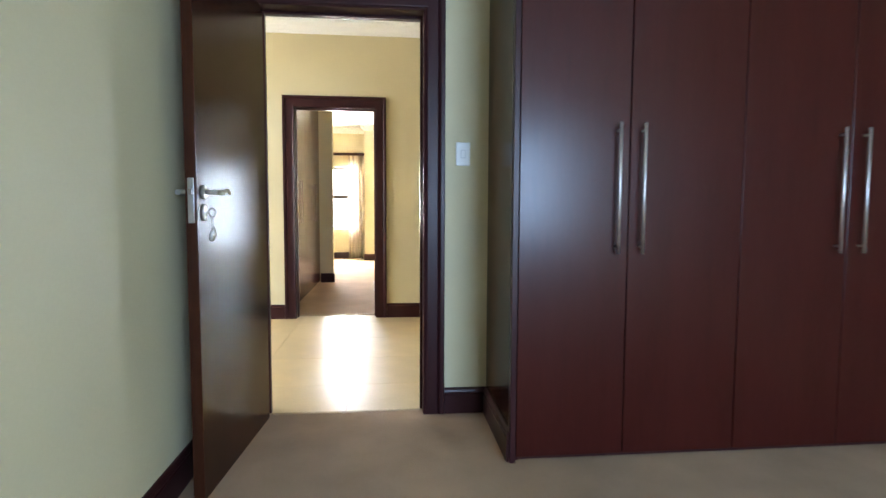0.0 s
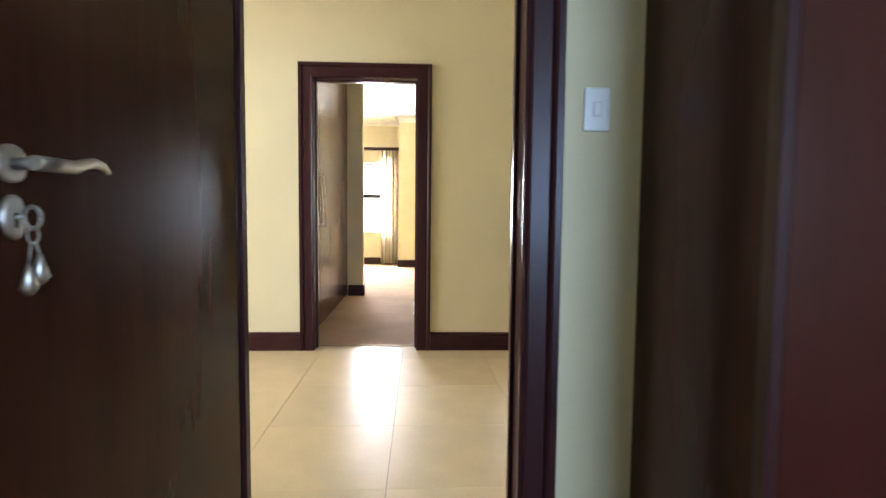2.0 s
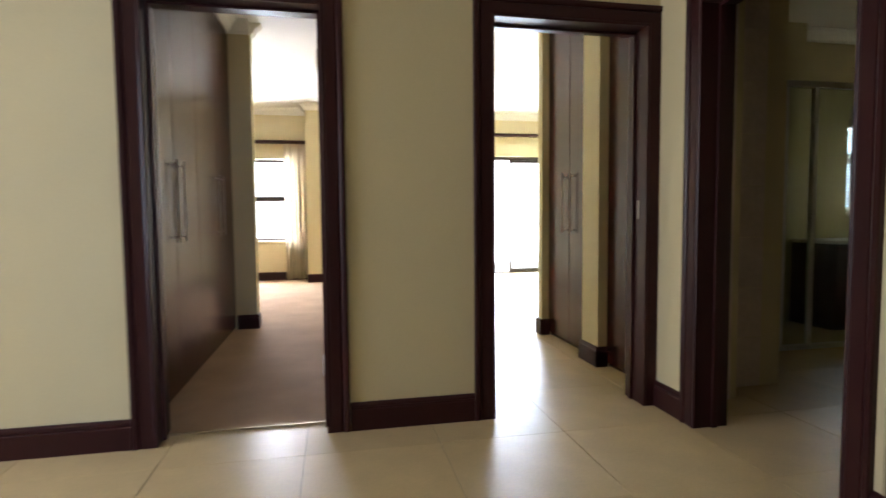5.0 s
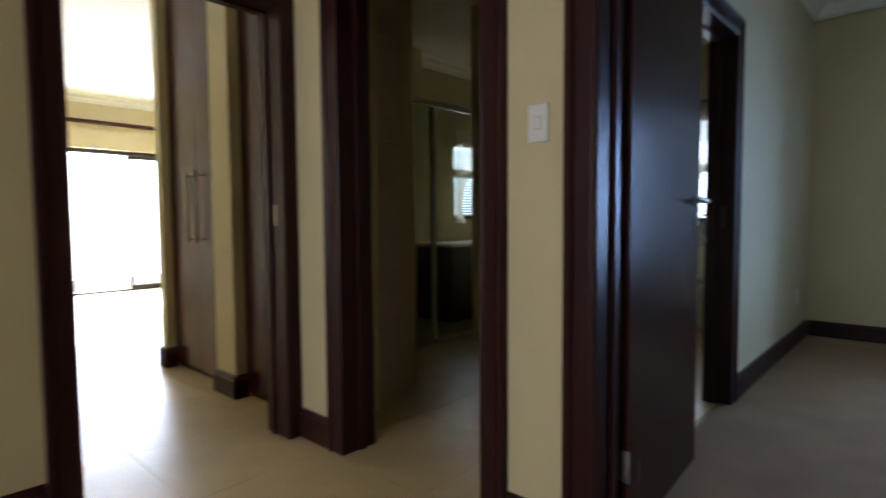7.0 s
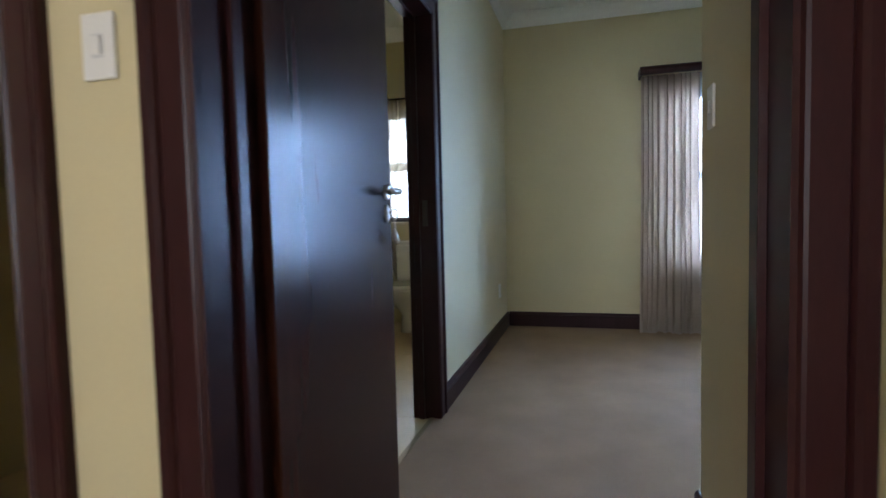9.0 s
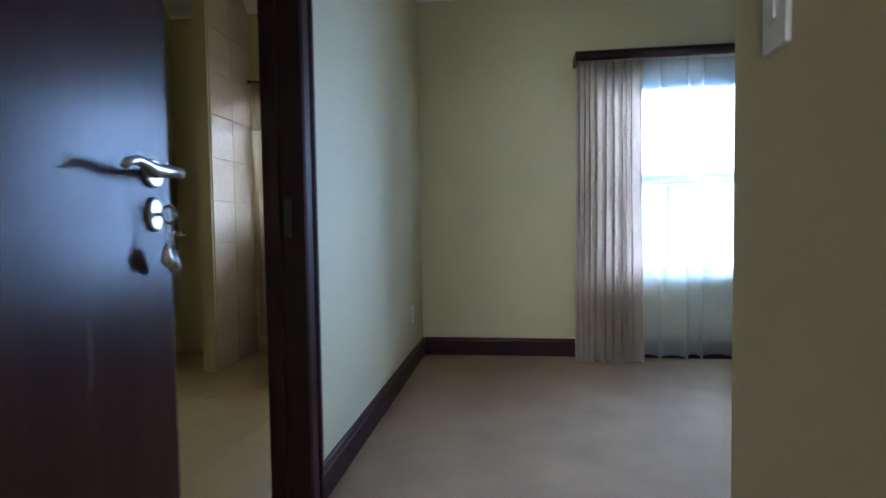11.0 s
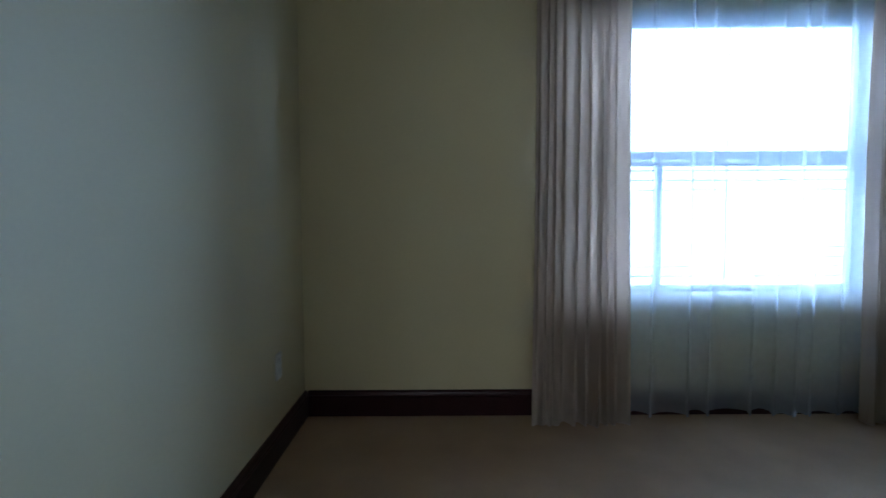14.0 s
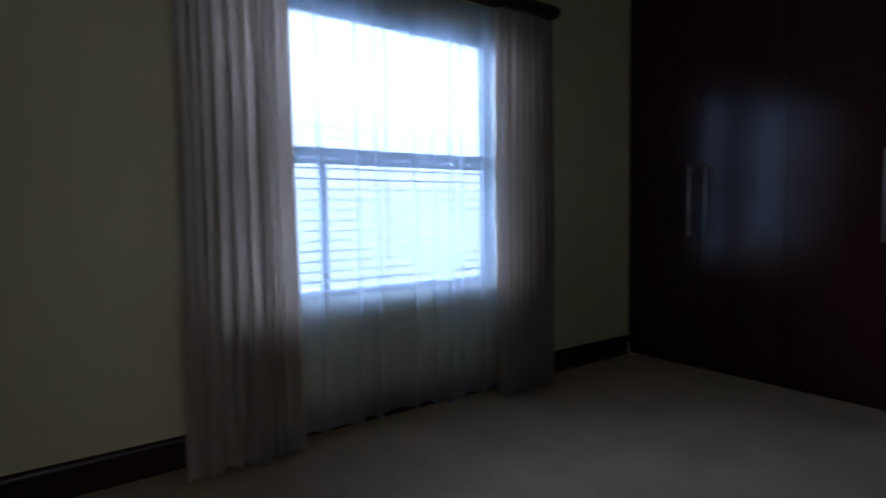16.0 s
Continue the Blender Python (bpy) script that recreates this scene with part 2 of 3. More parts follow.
def wall(name, axis, p0, p1, a0, a1, openings=(), z1=CEIL, material=M_WALL, label="cream painted plaster wall"):
    """A wall along x or y, p0 to p1 thick, a0 to a1 long, with openings (a, b, bottom, top)."""
    bm = bmesh.new()

    def put(a, b, lo, hi):
        if b - a > 1e-4 and hi - lo > 1e-4:
            box(bm, *((a, b, p0, p1) if axis == "x" else (p0, p1, a, b)), lo, hi)
    at = a0
    for a, b, lo, hi in sorted(openings):
        put(at, a, 0, z1)
        put(a, b, 0, lo)
        put(a, b, hi, z1)
        at = b
    put(at, a1, 0, z1)
    return tagged(part(name, bm, material), label, "wall", kind="structure")


def slab(name, material, label, category, x0, x1, y0, y1, z0, z1):
    return tagged(part(name, boxed(x0, x1, y0, y1, z0, z1), material), label, category, kind="structure")


BASE = [(0, 0), (0.018, 0), (0.018, 0.104), (0.013, 0.109), (0.013, 0.114), (0.017, 0.119), (0.014, 0.131), (0.006, SK), (0, SK)]
COVE = [(0, -0.11), (0.012, -0.11), (0.018, -0.096), (0.03, -0.085), (0.05, -0.05), (0.085, -0.026), (0.092, -0.014), (0.105, -0.012), (0.105, 0), (0, 0)]


def run(name, profile, z, p, q, material, label):
    """A moulding from p to q on the plan; it stands out to the left of that way."""
    p, q = Vector((*p, z)), Vector((*q, z))
    d = (q - p).normalized()
    out = Vector((-d.y, d.x, 0))
    up = Vector((0, 0, 1))
    bm = extrude(bmesh.new(), [p + out * v + up * w for v, w in profile], [q + out * v + up * w for v, w in profile])
    return tagged(part(name, bm, material), label, name, kind="structure")


def baseboard(p, q):
    return run("baseboard", BASE, 0.0, p, q, M_WOOD, "dark mahogany moulded baseboard")


def cornice(p, q):
    return run("trim", COVE, CEIL, p, q, M_CEIL, "white coved plaster cornice")


ARCH = [(0, 0), (0, 0.015), (0.008, 0.019), (0.016, 0.015), (0.022, 0.017), (0.07, 0.017), (0.075, 0.012), (0.080, 0.019), (0.088, 0.024), (0.104, 0.024), (0.108, 0.018), (0.108, 0)]


def architrave(door, side, y, w, trims=(1, 1), h=DOOR_H):
    """The three mouldings round an opening 0..w wide, on the face at y; side -1 stands out to -y."""
    def at(u, v, x, z):
        return (x, y + side * v, z)
    k0, k1 = trims
    part("architrave_leg", extrude(bmesh.new(), [at(u, v, -u * k0, 0) for u, v in ARCH], [at(u, v, -u * k0, h + u) for u, v in ARCH]), M_WOOD, door)
    part("architrave_leg", extrude(bmesh.new(), [at(u, v, w + u * k1, 0) for u, v in ARCH], [at(u, v, w + u * k1, h + u) for u, v in ARCH]), M_WOOD, door)
    part("architrave_head", extrude(bmesh.new(), [at(u, v, -u * k0, h + u) for u, v in ARCH], [at(u, v, w + u * k1, h + u) for u, v in ARCH]), M_WOOD, door)


def door_set(name, m, w, thick, label, stop=0.5, near=(1, 1), far=(1, 1), h=DOOR_H):
    """An opening's frame. Local: x across 0..w, y through the wall 0..thick, z up."""
    door = thing(name, m, label, "door", kind="structure")
    e = 0.004
    part("jamb", boxed(-0.03, 0.0, -e, thick + e, 0, h, 0.002), M_WOOD, door)
    part("jamb", boxed(w, w + 0.03, -e, thick + e, 0, h, 0.002), M_WOOD, door)
    part("lintel", boxed(-0.03, w + 0.03, -e, thick + e, h, h + 0.03, 0.002), M_WOOD, door)
    s0, s1 = thick * stop, thick * stop + 0.03
    part("door_stop", boxed(-0.001, 0.013, s0, s1, 0, h, 0.002), M_WOOD, door)
    part("door_stop", boxed(w - 0.013, w + 0.001, s0, s1, 0, h, 0.002), M_WOOD, door)
    part("door_stop", boxed(0.013, w - 0.013, s0, s1, h - 0.013, h + 0.001, 0.002), M_WOOD, door)
    architrave(door, -1, 0, w, near, h)
    architrave(door, 1, thick, w, far, h)
    return door


def lever(name, leaf, x, z, side, material):
    """A lever handle on a round rose, its end curled, pointing to the hinges; side +1 or -1 of the leaf."""
    y0 = side * 0.02
    bm = bmesh.new()
    tube(bm, [(x, y0, z), (x, y0 + side * 0.006, z), (x, y0 + side * 0.009, z)], [0.026, 0.026, 0.022], 20)
    rose = part("rose", bm, material, leaf, "round satin steel rose")
    bm = bmesh.new()
    y1 = y0 + side * 0.045
    tube(bm, [(x, y0 + side * 0.006, z), (x, y1, z)], 0.009, 12)
    pts = [(x + 0.012, y1, z), (x - 0.03, y1, z), (x - 0.065, y1, z), (x - 0.085, y1, z + 0.006), (x - 0.105, y1, z + 0.010), (x - 0.125, y1, z + 0.006), (x - 0.138, y1, z - 0.003)]
    tube(bm, pts, [0.0105, 0.0105, 0.010, 0.0085, 0.008, 0.007, 0.005], 12)
    return part(name, bm, material, leaf, "curved satin steel lever handle")


def escutcheon(leaf, x, z, side, material, key):
    y0 = side * 0.02
    bm = tube(bmesh.new(), [(x, y0, z), (x, y0 + side * 0.005, z), (x, y0 + side * 0.008, z)], [0.020, 0.020, 0.016], 18)
    for v in bm.verts:
        v.co.z = z + (v.co.z - z) * 1.55
    part("keyhole_plate", bm, material, leaf, "oval steel keyhole plate")
    # Raised black chip stands in for the shade inside the keyhole.
    part("keyhole", boxed(x - 0.003, x + 0.003, *sorted((y0 + side * 0.0078, y0 + side * 0.0086)), z - 0.014, z + 0.006, 0.0), M_BLACK, leaf)
    if key:
        y1 = y0 + side * 0.03
        bm = tube(bmesh.new(), [(x, y0, z), (x, y1 - side * 0.012, z)], 0.003, 8)
        turn = [(x, y1 + 0.012 * math.cos(k * math.pi / 8), z + 0.015 * math.sin(k * math.pi / 8)) for k in range(17)]
        tube(bm, turn, 0.0028, 8)
        part("key", bm, M_PEWTER, leaf, "steel key with a looped bow left in the lock")
        ring = [(x + 0.010 * math.cos(k * math.pi / 8), y1, z - 0.024 + 0.011 * math.sin(k * math.pi / 8)) for k in range(17)]
        part("key_ring", tube(bmesh.new(), ring, 0.0013, 6), M_PEWTER, leaf)
        for dx, dz in ((-0.010, 0.0), (0.010, -0.012)):
            bm = tube(bmesh.new(), [(x + dx * 0.4, y1, z - 0.033), (x + dx, y1, z - 0.052 + dz)], 0.0014, 6)
            tube(bm, [(x + dx, y1, z - 0.050 + dz), (x + dx, y1, z - 0.060 + dz), (x + dx, y1, z - 0.082 + dz), (x + dx, y1, z - 0.092 + dz)], [0.0025, 0.006, 0.0115, 0.004], 10)
            part("key_fob", bm, M_PEWTER, leaf, "metal drop key fob")


def leaf_of(door, m, w, keys=(0, 1), lock_plate=True, material=M_DOOR):
    """A flush leaf, hinged at local x 0, lock at x = w."""
    leaf = part("leaf", boxed(0, w, -0.02, 0.02, 0.008, DOOR_H - 0.012, 0.002), material, door, "flush brown veneered door leaf standing open")
    leaf.matrix_local = m
    for side in (-1, 1):
        lever("lever_handle", leaf, w - 0.055, 1.122, side, M_PEWTER)
        escutcheon(leaf, w - 0.055, 1.05, side, M_PEWTER, side in keys)
    if lock_plate:
        part("lock_plate", boxed(w - 0.001, w + 0.0025, -0.011, 0.011, 1.013, 1.170, 0.001), M_PEWTER, leaf, "steel mortice lock face plate")
        part("latch", boxed(w + 0.0026, w + 0.009, -0.007, 0.007, 1.112, 1.132, 0.002), M_DARKSTEEL, leaf)
    for z in (0.22, 1.78):
        bm = tube(bmesh.new(), [(-0.004, -0.022, z), (-0.004, -0.022, z + 0.1)], 0.006, 10)
        box(bm, -0.003, -0.0005, -0.018, 0.014, z, z + 0.1)
        part("hinge", bm, M_PEWTER, leaf, "steel butt hinge")
    return leaf


def bar_handle(door, x, z0, z1, material, stand=0.032):
    bm = tube(bmesh.new(), [(x, -stand, z0), (x, -stand, z1)], 0.0062, 10)
    for z in (z0 + 0.03, z1 - 0.03):
        tube(bm, [(x, 0.0, z), (x, -stand, z)], 0.005, 8)
    return part("bar_handle", bm, material, door, "long round steel bar handle")


def wardrobe(m, seams, height, depth, pulls, label, zh=(0.886, 1.42), stile=(0.0, 0.0), metal=M_STEEL):
    """Local: x along the front, y into the depth, doors' faces at y 0. seams: door edges; pulls: a handle's x for each door, or None."""
    w = thing("wardrobe", m, label, "wardrobe", "built-in wardrobes")
    a, b = seams[0], seams[-1]
    bm = boxed(a, b, depth - 0.012, depth, 0, height)
    for x0, x1 in ((a, a + 0.018), (b - 0.018, b)):
        box(bm, x0, x1, 0.022, depth - 0.012, 0, height)
    box(bm, a + 0.018, b - 0.018, 0.022, depth - 0.012, height - 0.02, height)
    box(bm, a + 0.018, b - 0.018, 0.03, 0.048, 0, 0.05)
    part("carcass", bm, M_WOOD, w)
    if stile[0]:
        part("stile", boxed(a - stile[0], a - 0.002, -0.006, 0.03, 0, height, 0.002), M_WOOD, w)
    if stile[1]:
        part("stile", boxed(b + 0.002, b + stile[1], -0.006, 0.03, 0, height, 0.002), M_WOOD, w)
    for x0, x1, hx in zip(seams, seams[1:], pulls):
        d = part("door", boxed(x0 + 0.002, x1 - 0.002, 0, 0.02, 0.03, height - 0.005, 0.002), M_CAB, w)
        if hx is not None:
            bar_handle(d, hx, zh[0], zh[1], metal)
    return w


def switch(m, label, w=0.072, h=0.118, rockers=1):
    """Local: plate on the wall at y 0, facing -y, its middle at the origin."""
    s = thing("light_switch", m, label, "light switch", "light switches")
    part("plate", boxed(-w / 2, w / 2, -0.009, 0, -h / 2, h / 2, 0.004), M_PLASTIC, s)
    part("surround", boxed(-0.0135, 0.0135, -0.0098, -0.0085, -0.021, 0.021, 0.0005), M_GREYP, s)
    part("rocker", boxed(-0.009, 0.009, -0.0135, -0.0097, -0.0165, 0.0165, 0.0015), M_PLASTIC, s)
    return s


def folds(bm, width, height, count, depth, rng, gather=0.0, flare=0.0, thick=0.004, z0=0.0, rows=16, hem=0.0, tie=None):
    """A hanging cloth, x across, folds standing to +-y. gather pinches its heading; tie: (z, x, share) draws it aside."""
    n = count * 10
    ph = [rng.uniform(-0.5, 0.5) for _ in range(count + 2)]
    am = [rng.uniform(0.35, 1.25) for _ in range(count + 2)]
    grid = []
    for r in range(rows + 1):
        f = r / rows
        z = z0 + height * f
        line = []
        for i in range(n + 1):
            u = i / n
            k = min(max(count * (u + 0.028 * math.sin(2 * math.pi * 1.7 * u + ph[0] * 6) + 0.016 * math.sin(2 * math.pi * 3.3 * u + ph[1] * 9)), 0), count)
            j = int(k)
            a = (am[j] * (1 - (k - j)) + am[j + 1] * (k - j)) * depth * (1 - gather * f ** 6)
            s = math.sin(2 * math.pi * (k + 0.18 * ph[j] * (1 - f)))
            y = a * s + 0.25 * a * math.sin(4 * math.pi * k + ph[j] + 1.1 * f) + 0.3 * a * math.sin(2.1 * f + 5 * u)
            x = u * width * (1 + flare * (1 - f)) - flare * (1 - f) * width * 0.5 + 0.012 * math.sin(3 * f + ph[j] * 6) * (1 - f)
            if tie:
                near = math.exp(-((z - tie[0]) / 0.42) ** 2)
                x = x * (1 - near * tie[2]) + (tie[1] + (x - tie[1]) * 0.12) * near * tie[2]
            zz = z + (hem * (math.sin(13 * u + 9 * ph[1]) + 0.8 * math.sin(31 * u + 9 * ph[0])) if r == 0 else 0)
            line.append(bm.verts.new((x, y, zz)))
        grid.append(line)
    for a, b in zip(grid, grid[1:]):
        for i in range(n):
            bm.faces.new((a[i], a[i + 1], b[i + 1], b[i])).smooth = True
    if thick:
        bmesh.ops.solidify(bm, geom=list(bm.faces), thickness=thick)
    return bm


def voile(bm, width, height, rng, z0=0.0, rows=14):
    """A thin cloth in flat panels between narrow doubled folds; each panel's hem hangs at its own height."""
    plan, x, y = [], 0.0, 0.0
    while x < width:
        lift = rng.uniform(-0.004, 0.022)
        p = rng.uniform(0.05, 0.21)
        f = rng.uniform(0.016, 0.036)
        for k in range(5):
            u = k / 4
            plan.append((x + p * u, y + 0.007 * math.sin(math.pi * u) * rng.uniform(0.4, 1), lift + 0.012 * math.sin(math.pi * u)))
        plan += [(x + p + f * 0.8, y - 0.004, 0.0), (x + p + f, y - 0.009, -0.003), (x + p + f * 0.5, y - 0.014, -0.005), (x + p + 0.1 * f, y - 0.018, -0.003), (x + p + 0.02 * f, y - 0.021, 0.0), (x + p + f * 0.5, y - 0.024, 0.002)]
        x += p + f * 0.9
        y = rng.uniform(-0.006, 0.012)
    grid = []
    for r in range(rows + 1):
        f = r / rows
        sway = 0.010 * math.sin(2.4 * f + 0.6) * (1 - f)
        grid.append([bm.verts.new((px * (0.985 + 0.015 * f) + sway, py * (1.25 - 0.4 * f), z0 + (height * f) + (dz if r == 0 else 0))) for px, py, dz in plan])
    for a, b in zip(grid, grid[1:]):
        for i in range(len(plan) - 1):
            bm.faces.new((a[i], a[i + 1], b[i + 1], b[i])).smooth = True
    return bm


def hung(name, m, bm, material, label, category, group=""):
    ob = part(name, bm, material)
    ob.matrix_world = m
    return tagged(ob, label, category, group)


def window_unit(name, m, w, z0, z1, thick, label, transom=None, mullions=(), panes=True, frame=M_BRONZE):
    """Local: x across 0..w, y out through the wall 0..thick. The frame stands near the outer face."""
    win = thing(name, m, label, "window", kind="structure")
    y0, y1, f = thick - 0.09, thick - 0.03, 0.045
    part("window_frame", boxed(0, f, y0, y1, z0, z1, 0.003), frame, win)
    part("window_frame", boxed(w - f, w, y0, y1, z0, z1, 0.003), frame, win)
    part("window_frame", boxed(f, w - f, y0, y1, z0, z0 + f, 0.003), frame, win)
    part("window_frame", boxed(f, w - f, y0, y1, z1 - f, z1, 0.003), frame, win)
    cuts = [z0 + f]
    if transom:
        part("transom", boxed(f, w - f, y0 + 0.005, y1 - 0.005, transom - 0.042, transom + 0.042, 0.003), frame, win)
        cuts += [transom - 0.042, transom + 0.042]
    cuts += [z1 - f]
    for x in mullions:
        for a, b in [(cuts[0], cuts[1])]:
            part("mullion", boxed(x - 0.016, x + 0.016, y0 + 0.007, y1 - 0.007, a, b, 0.002), frame, win)
    part("window_sill", boxed(-0.0, w, -0.02, y0 - 0.001, z0 - 0.03, z0 - 0.002, 0.004), M_WALL, win)
    if panes:
        for a, b in zip(cuts[::2], cuts[1::2]):
            p = part("pane", boxed(f, w - f, (y0 + y1) / 2 - 0.002, (y0 + y1) / 2 + 0.002, a, b), M_GLASS, win)
            p.visible_shadow = False
    return win


def blind(m, w, z0, z1, pitch, tilt, label, head=True):
    """A venetian blind. Local: x across, slats tilted by degrees about x."""
    b = thing("venetian_blind", m, label, "blind")
    part("headrail", boxed(0, w, -0.02, 0.02, z1 - 0.085, z1, 0.003), M_BRONZE, b)
    part("bottom_rail", boxed(0, w, -0.013, 0.013, z0, z0 + 0.014, 0.003), M_SLAT, b)
    c, s = math.cos(radians(tilt)), math.sin(radians(tilt))
    bm = bmesh.new()
    k = pitch * 0.48
    prof = [(-k, 0), (0, 0.003), (k, 0), (k, 0.001), (0, 0.004), (-k, 0.001)]
    ring = [(y * c - z * s, y * s + z * c) for y, z in prof]
    extrude(bm, [(0.004, y, z) for y, z in ring], [(w - 0.004, y, z) for y, z in ring])
    first = part("slat", bm, M_SLAT, b)
    n = int((z1 - 0.1 - z0 - 0.03) / pitch)
    first.location = (0, 0, z0 + 0.03)
    for i in range(1, n + 1):
        o = new("slat", first.data)
        o.parent = b
        o.location = (0, 0, z0 + 0.03 + i * pitch)
    for x in (0.12, w / 2, w - 0.12):
        part("ladder_tape", boxed(x - 0.004, x + 0.004, -0.0145, -0.0138, z0 + 0.014, z1 - 0.085), M_SLAT, b)
    return b


def pelmet(m, w, label, r=0.03, out=0.15, ends=True):
    """A moulded timber curtain rail in front of a wall. Local: x across 0..w, wall at y 0, front to -y."""
    p = thing("curtain_rail", m, label, "curtain rail")
    prof = [(-out, -r), (-out - 0.018, -r * 0.6), (-out - 0.026, 0), (-out - 0.018, r * 0.6), (-out, r), (-out + 0.02, r), (-out + 0.02, -r)]
    part("fascia", extrude(bmesh.new(), [(0, y, z) for y, z in prof], [(w, y, z) for y, z in prof]), M_WOOD, p)
    for x0, x1 in ((0, 0.02), (w - 0.02, w)):
        part("return_board", boxed(x0, x1, -out + 0.02, 0, -r, r, 0.002), M_WOOD, p)
    part("top_board", boxed(0.02, w - 0.02, -out + 0.02, 0, r - 0.012, r, 0.001), M_WOOD, p)
    part("glide_track", boxed(0.03, w - 0.03, -out * 0.62, -out * 0.62 + 0.02, r - 0.03, r - 0.0125), M_PLASTIC, p)
    return p


# ---- structure ----
EAST = WIN + 0.22
slab("ground", M_GROUND, "paved ground outside", "ground", -60, 60, -60, 60, -0.3, -0.12)
slab("backdrop_east", M_HAZE_EAST, "bright hazy daylight outside", "backdrop", 9.0, 9.05, -4, 12, -0.12, 6)
slab("backdrop_north", M_HAZE_NORTH, "bright hazy daylight outside", "backdrop", -6, 8.9, 16.0, 16.05, -0.12, 7)
slab("floor_bedroom_1", M_CARPET, "taupe loop-pile carpet", "floor", WEST, 2.25, -3.0, 2.975, -0.1, 0.006)
slab("floor_bedroom_3", M_CARPET, "taupe loop-pile carpet", "floor", -4.6, -0.05, 5.665, FAR, -0.1, 0.006)
carpet = boxed(2.31, WIN, -0.75, L0 + 0.03, -0.1, 0.006)
box(carpet, C0 + 0.09, 2.31, 2.95, L0 + 0.03, -0.1, 0.006)
bmesh.ops.remove_doubles(carpet, verts=carpet.verts, dist=0.0001)
tagged(part("floor_bedroom_2", carpet, M_CARPET), "taupe loop-pile carpet", "floor", kind="structure")
FLOOR_HALL = slab("floor_hall", M_GROUT, "cream porcelain tiles with dark joints", "floor", -4.85, C0 + 0.09, 2.975, 5.665, -0.1, -0.004)
FLOOR_MASTER = slab("floor_master", M_GROUT, "cream porcelain tiles with dark joints", "floor", 0.07, 3.95, 5.665, NORTH + 0.22, -0.1, -0.004)
FLOOR_BATH = slab("floor_bathroom", M_GROUT, "cream porcelain tiles with dark joints", "floor", C0 + 0.09, WIN, L0 + 0.03, 7.5, -0.1, -0.004)
slab("threshold_trim", M_STRIP, "thin worn brass carpet edge strip", "trim", D2[0], D2[1], 5.655, 5.675, 0.0, 0.008)
slab("threshold_trim", M_STRIP, "thin worn brass carpet edge strip", "trim", D1[0], D1[1], 2.965, 2.985, 0.0, 0.008)
slab("threshold_trim", M_STRIP, "thin worn brass carpet edge strip", "trim", E5[0], E5[1], L0 + 0.02, L0 + 0.045, 0.0, 0.008)
slab("ceiling", M_CEIL, "smooth white painted ceiling", "ceiling", -5.2, EAST + 0.3, -3.4, 12.6, CEIL, CEIL + 0.12)

wall("wall_bedroom_1_west", "y", WEST - 0.15, WEST, -3.0, A0)
wall("wall_hall_south_return", "x", A0, 2.985, 0.6, C0)
wall("wall_hall_south", "x", A0, A1, -4.85, 0.6, [(D1[0] - 0.03, D1[1] + 0.03, 0, DOOR_H + 0.03)])
wall("wall_bedroom_1_south", "x", -3.15, -3.0, WEST - 0.15, 2.37, [(0.4, 2.2, 0.75, 2.1)])
wall("wall_between_bedrooms", "y", 2.25, 2.37, -3.0, 2.9)
wall("wall_wardrobe_nib", "y", 0.206, 0.225, 2.338, A0, material=M_DOOR, label="dark brown veneered wardrobe end panel")
wall("wall_passage", "x", 2.9, 3.0, C0, 2.37)
wall("wall_hall_north", "x", B0, B1, -4.85, C1, [(D2[0] - 0.03, D2[1] + 0.03, 0, DOOR_H + 0.03), (D3[0] - 0.03, D3[1] + 0.03, 0, DOOR_H + 0.03)])
wall("wall_hall_east", "y", C0, C1, 3.0, B0, [(D5[0] - 0.03, D5[1] + 0.03, 0, DOOR_H + 0.03), (D4[0] - 0.03, D4[1] + 0.03, 0, DOOR_H + 0.03)])
# The opening serves the added landing window, which is out of view.
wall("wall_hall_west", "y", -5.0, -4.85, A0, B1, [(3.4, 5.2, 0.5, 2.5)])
wall("wall_bedroom_2_north", "x", L0, L1, C1, WIN, [(E5[0] - 0.03, E5[1] + 0.03, 0, ENSUITE_H + 0.03)])
wall("wall_east", "y", WIN, EAST, -0.85, 7.65, [(1.12, 2.66, 0.63, 2.09), (4.45, 5.33, 1.0, 2.1)])
wall("wall_bedroom_2_south", "x", -0.85, -0.75, 2.37, WIN)
wall("wall_bedroom_3_wardrobe", "y", -2.05, -1.92, B1, NIB)
wall("wall_bedroom_3_nib", "x", NIB, NIB + 0.14, -4.6, -1.11)
wall("wall_bedroom_3_west", "y", -4.75, -4.6, NIB, FAR)
wall("wall_between_far_rooms", "y", -0.05, 0.07, B1, FAR + 0.22)
wall("wall_bedroom_3_pier", "x", PIER, FAR, -0.80, -0.05)
wall("wall_north", "x", NORTH, NORTH + 0.22, 0.07, 4.05, [(1.6, 3.9, 0, 2.10)])
wall("wall_bedroom_3_north", "x", FAR, FAR + 0.22, -4.75, -0.05, [(-2.35, -1.05, 0.66, 2.01)])
wall("wall_master_pier", "x", 6.29, 6.53, 1.39, 1.80)
wall("wall_master_end", "x", 7.33, 7.42, 1.395, 4.05)
wall("wall_master_east", "y", 3.95, 4.05, 7.42, NORTH)
wall("wall_master_back", "y", 1.80, 1.85, B1, 7.33)
wall("wall_bathroom_nib", "x", 5.51, B1, C1, 1.84)
wall("wall_bathroom_west", "y", 1.851, 2.29, 5.69, 7.33)
wall("wall_bathroom_divider", "y", 2.02, 2.08, L1, 4.85)
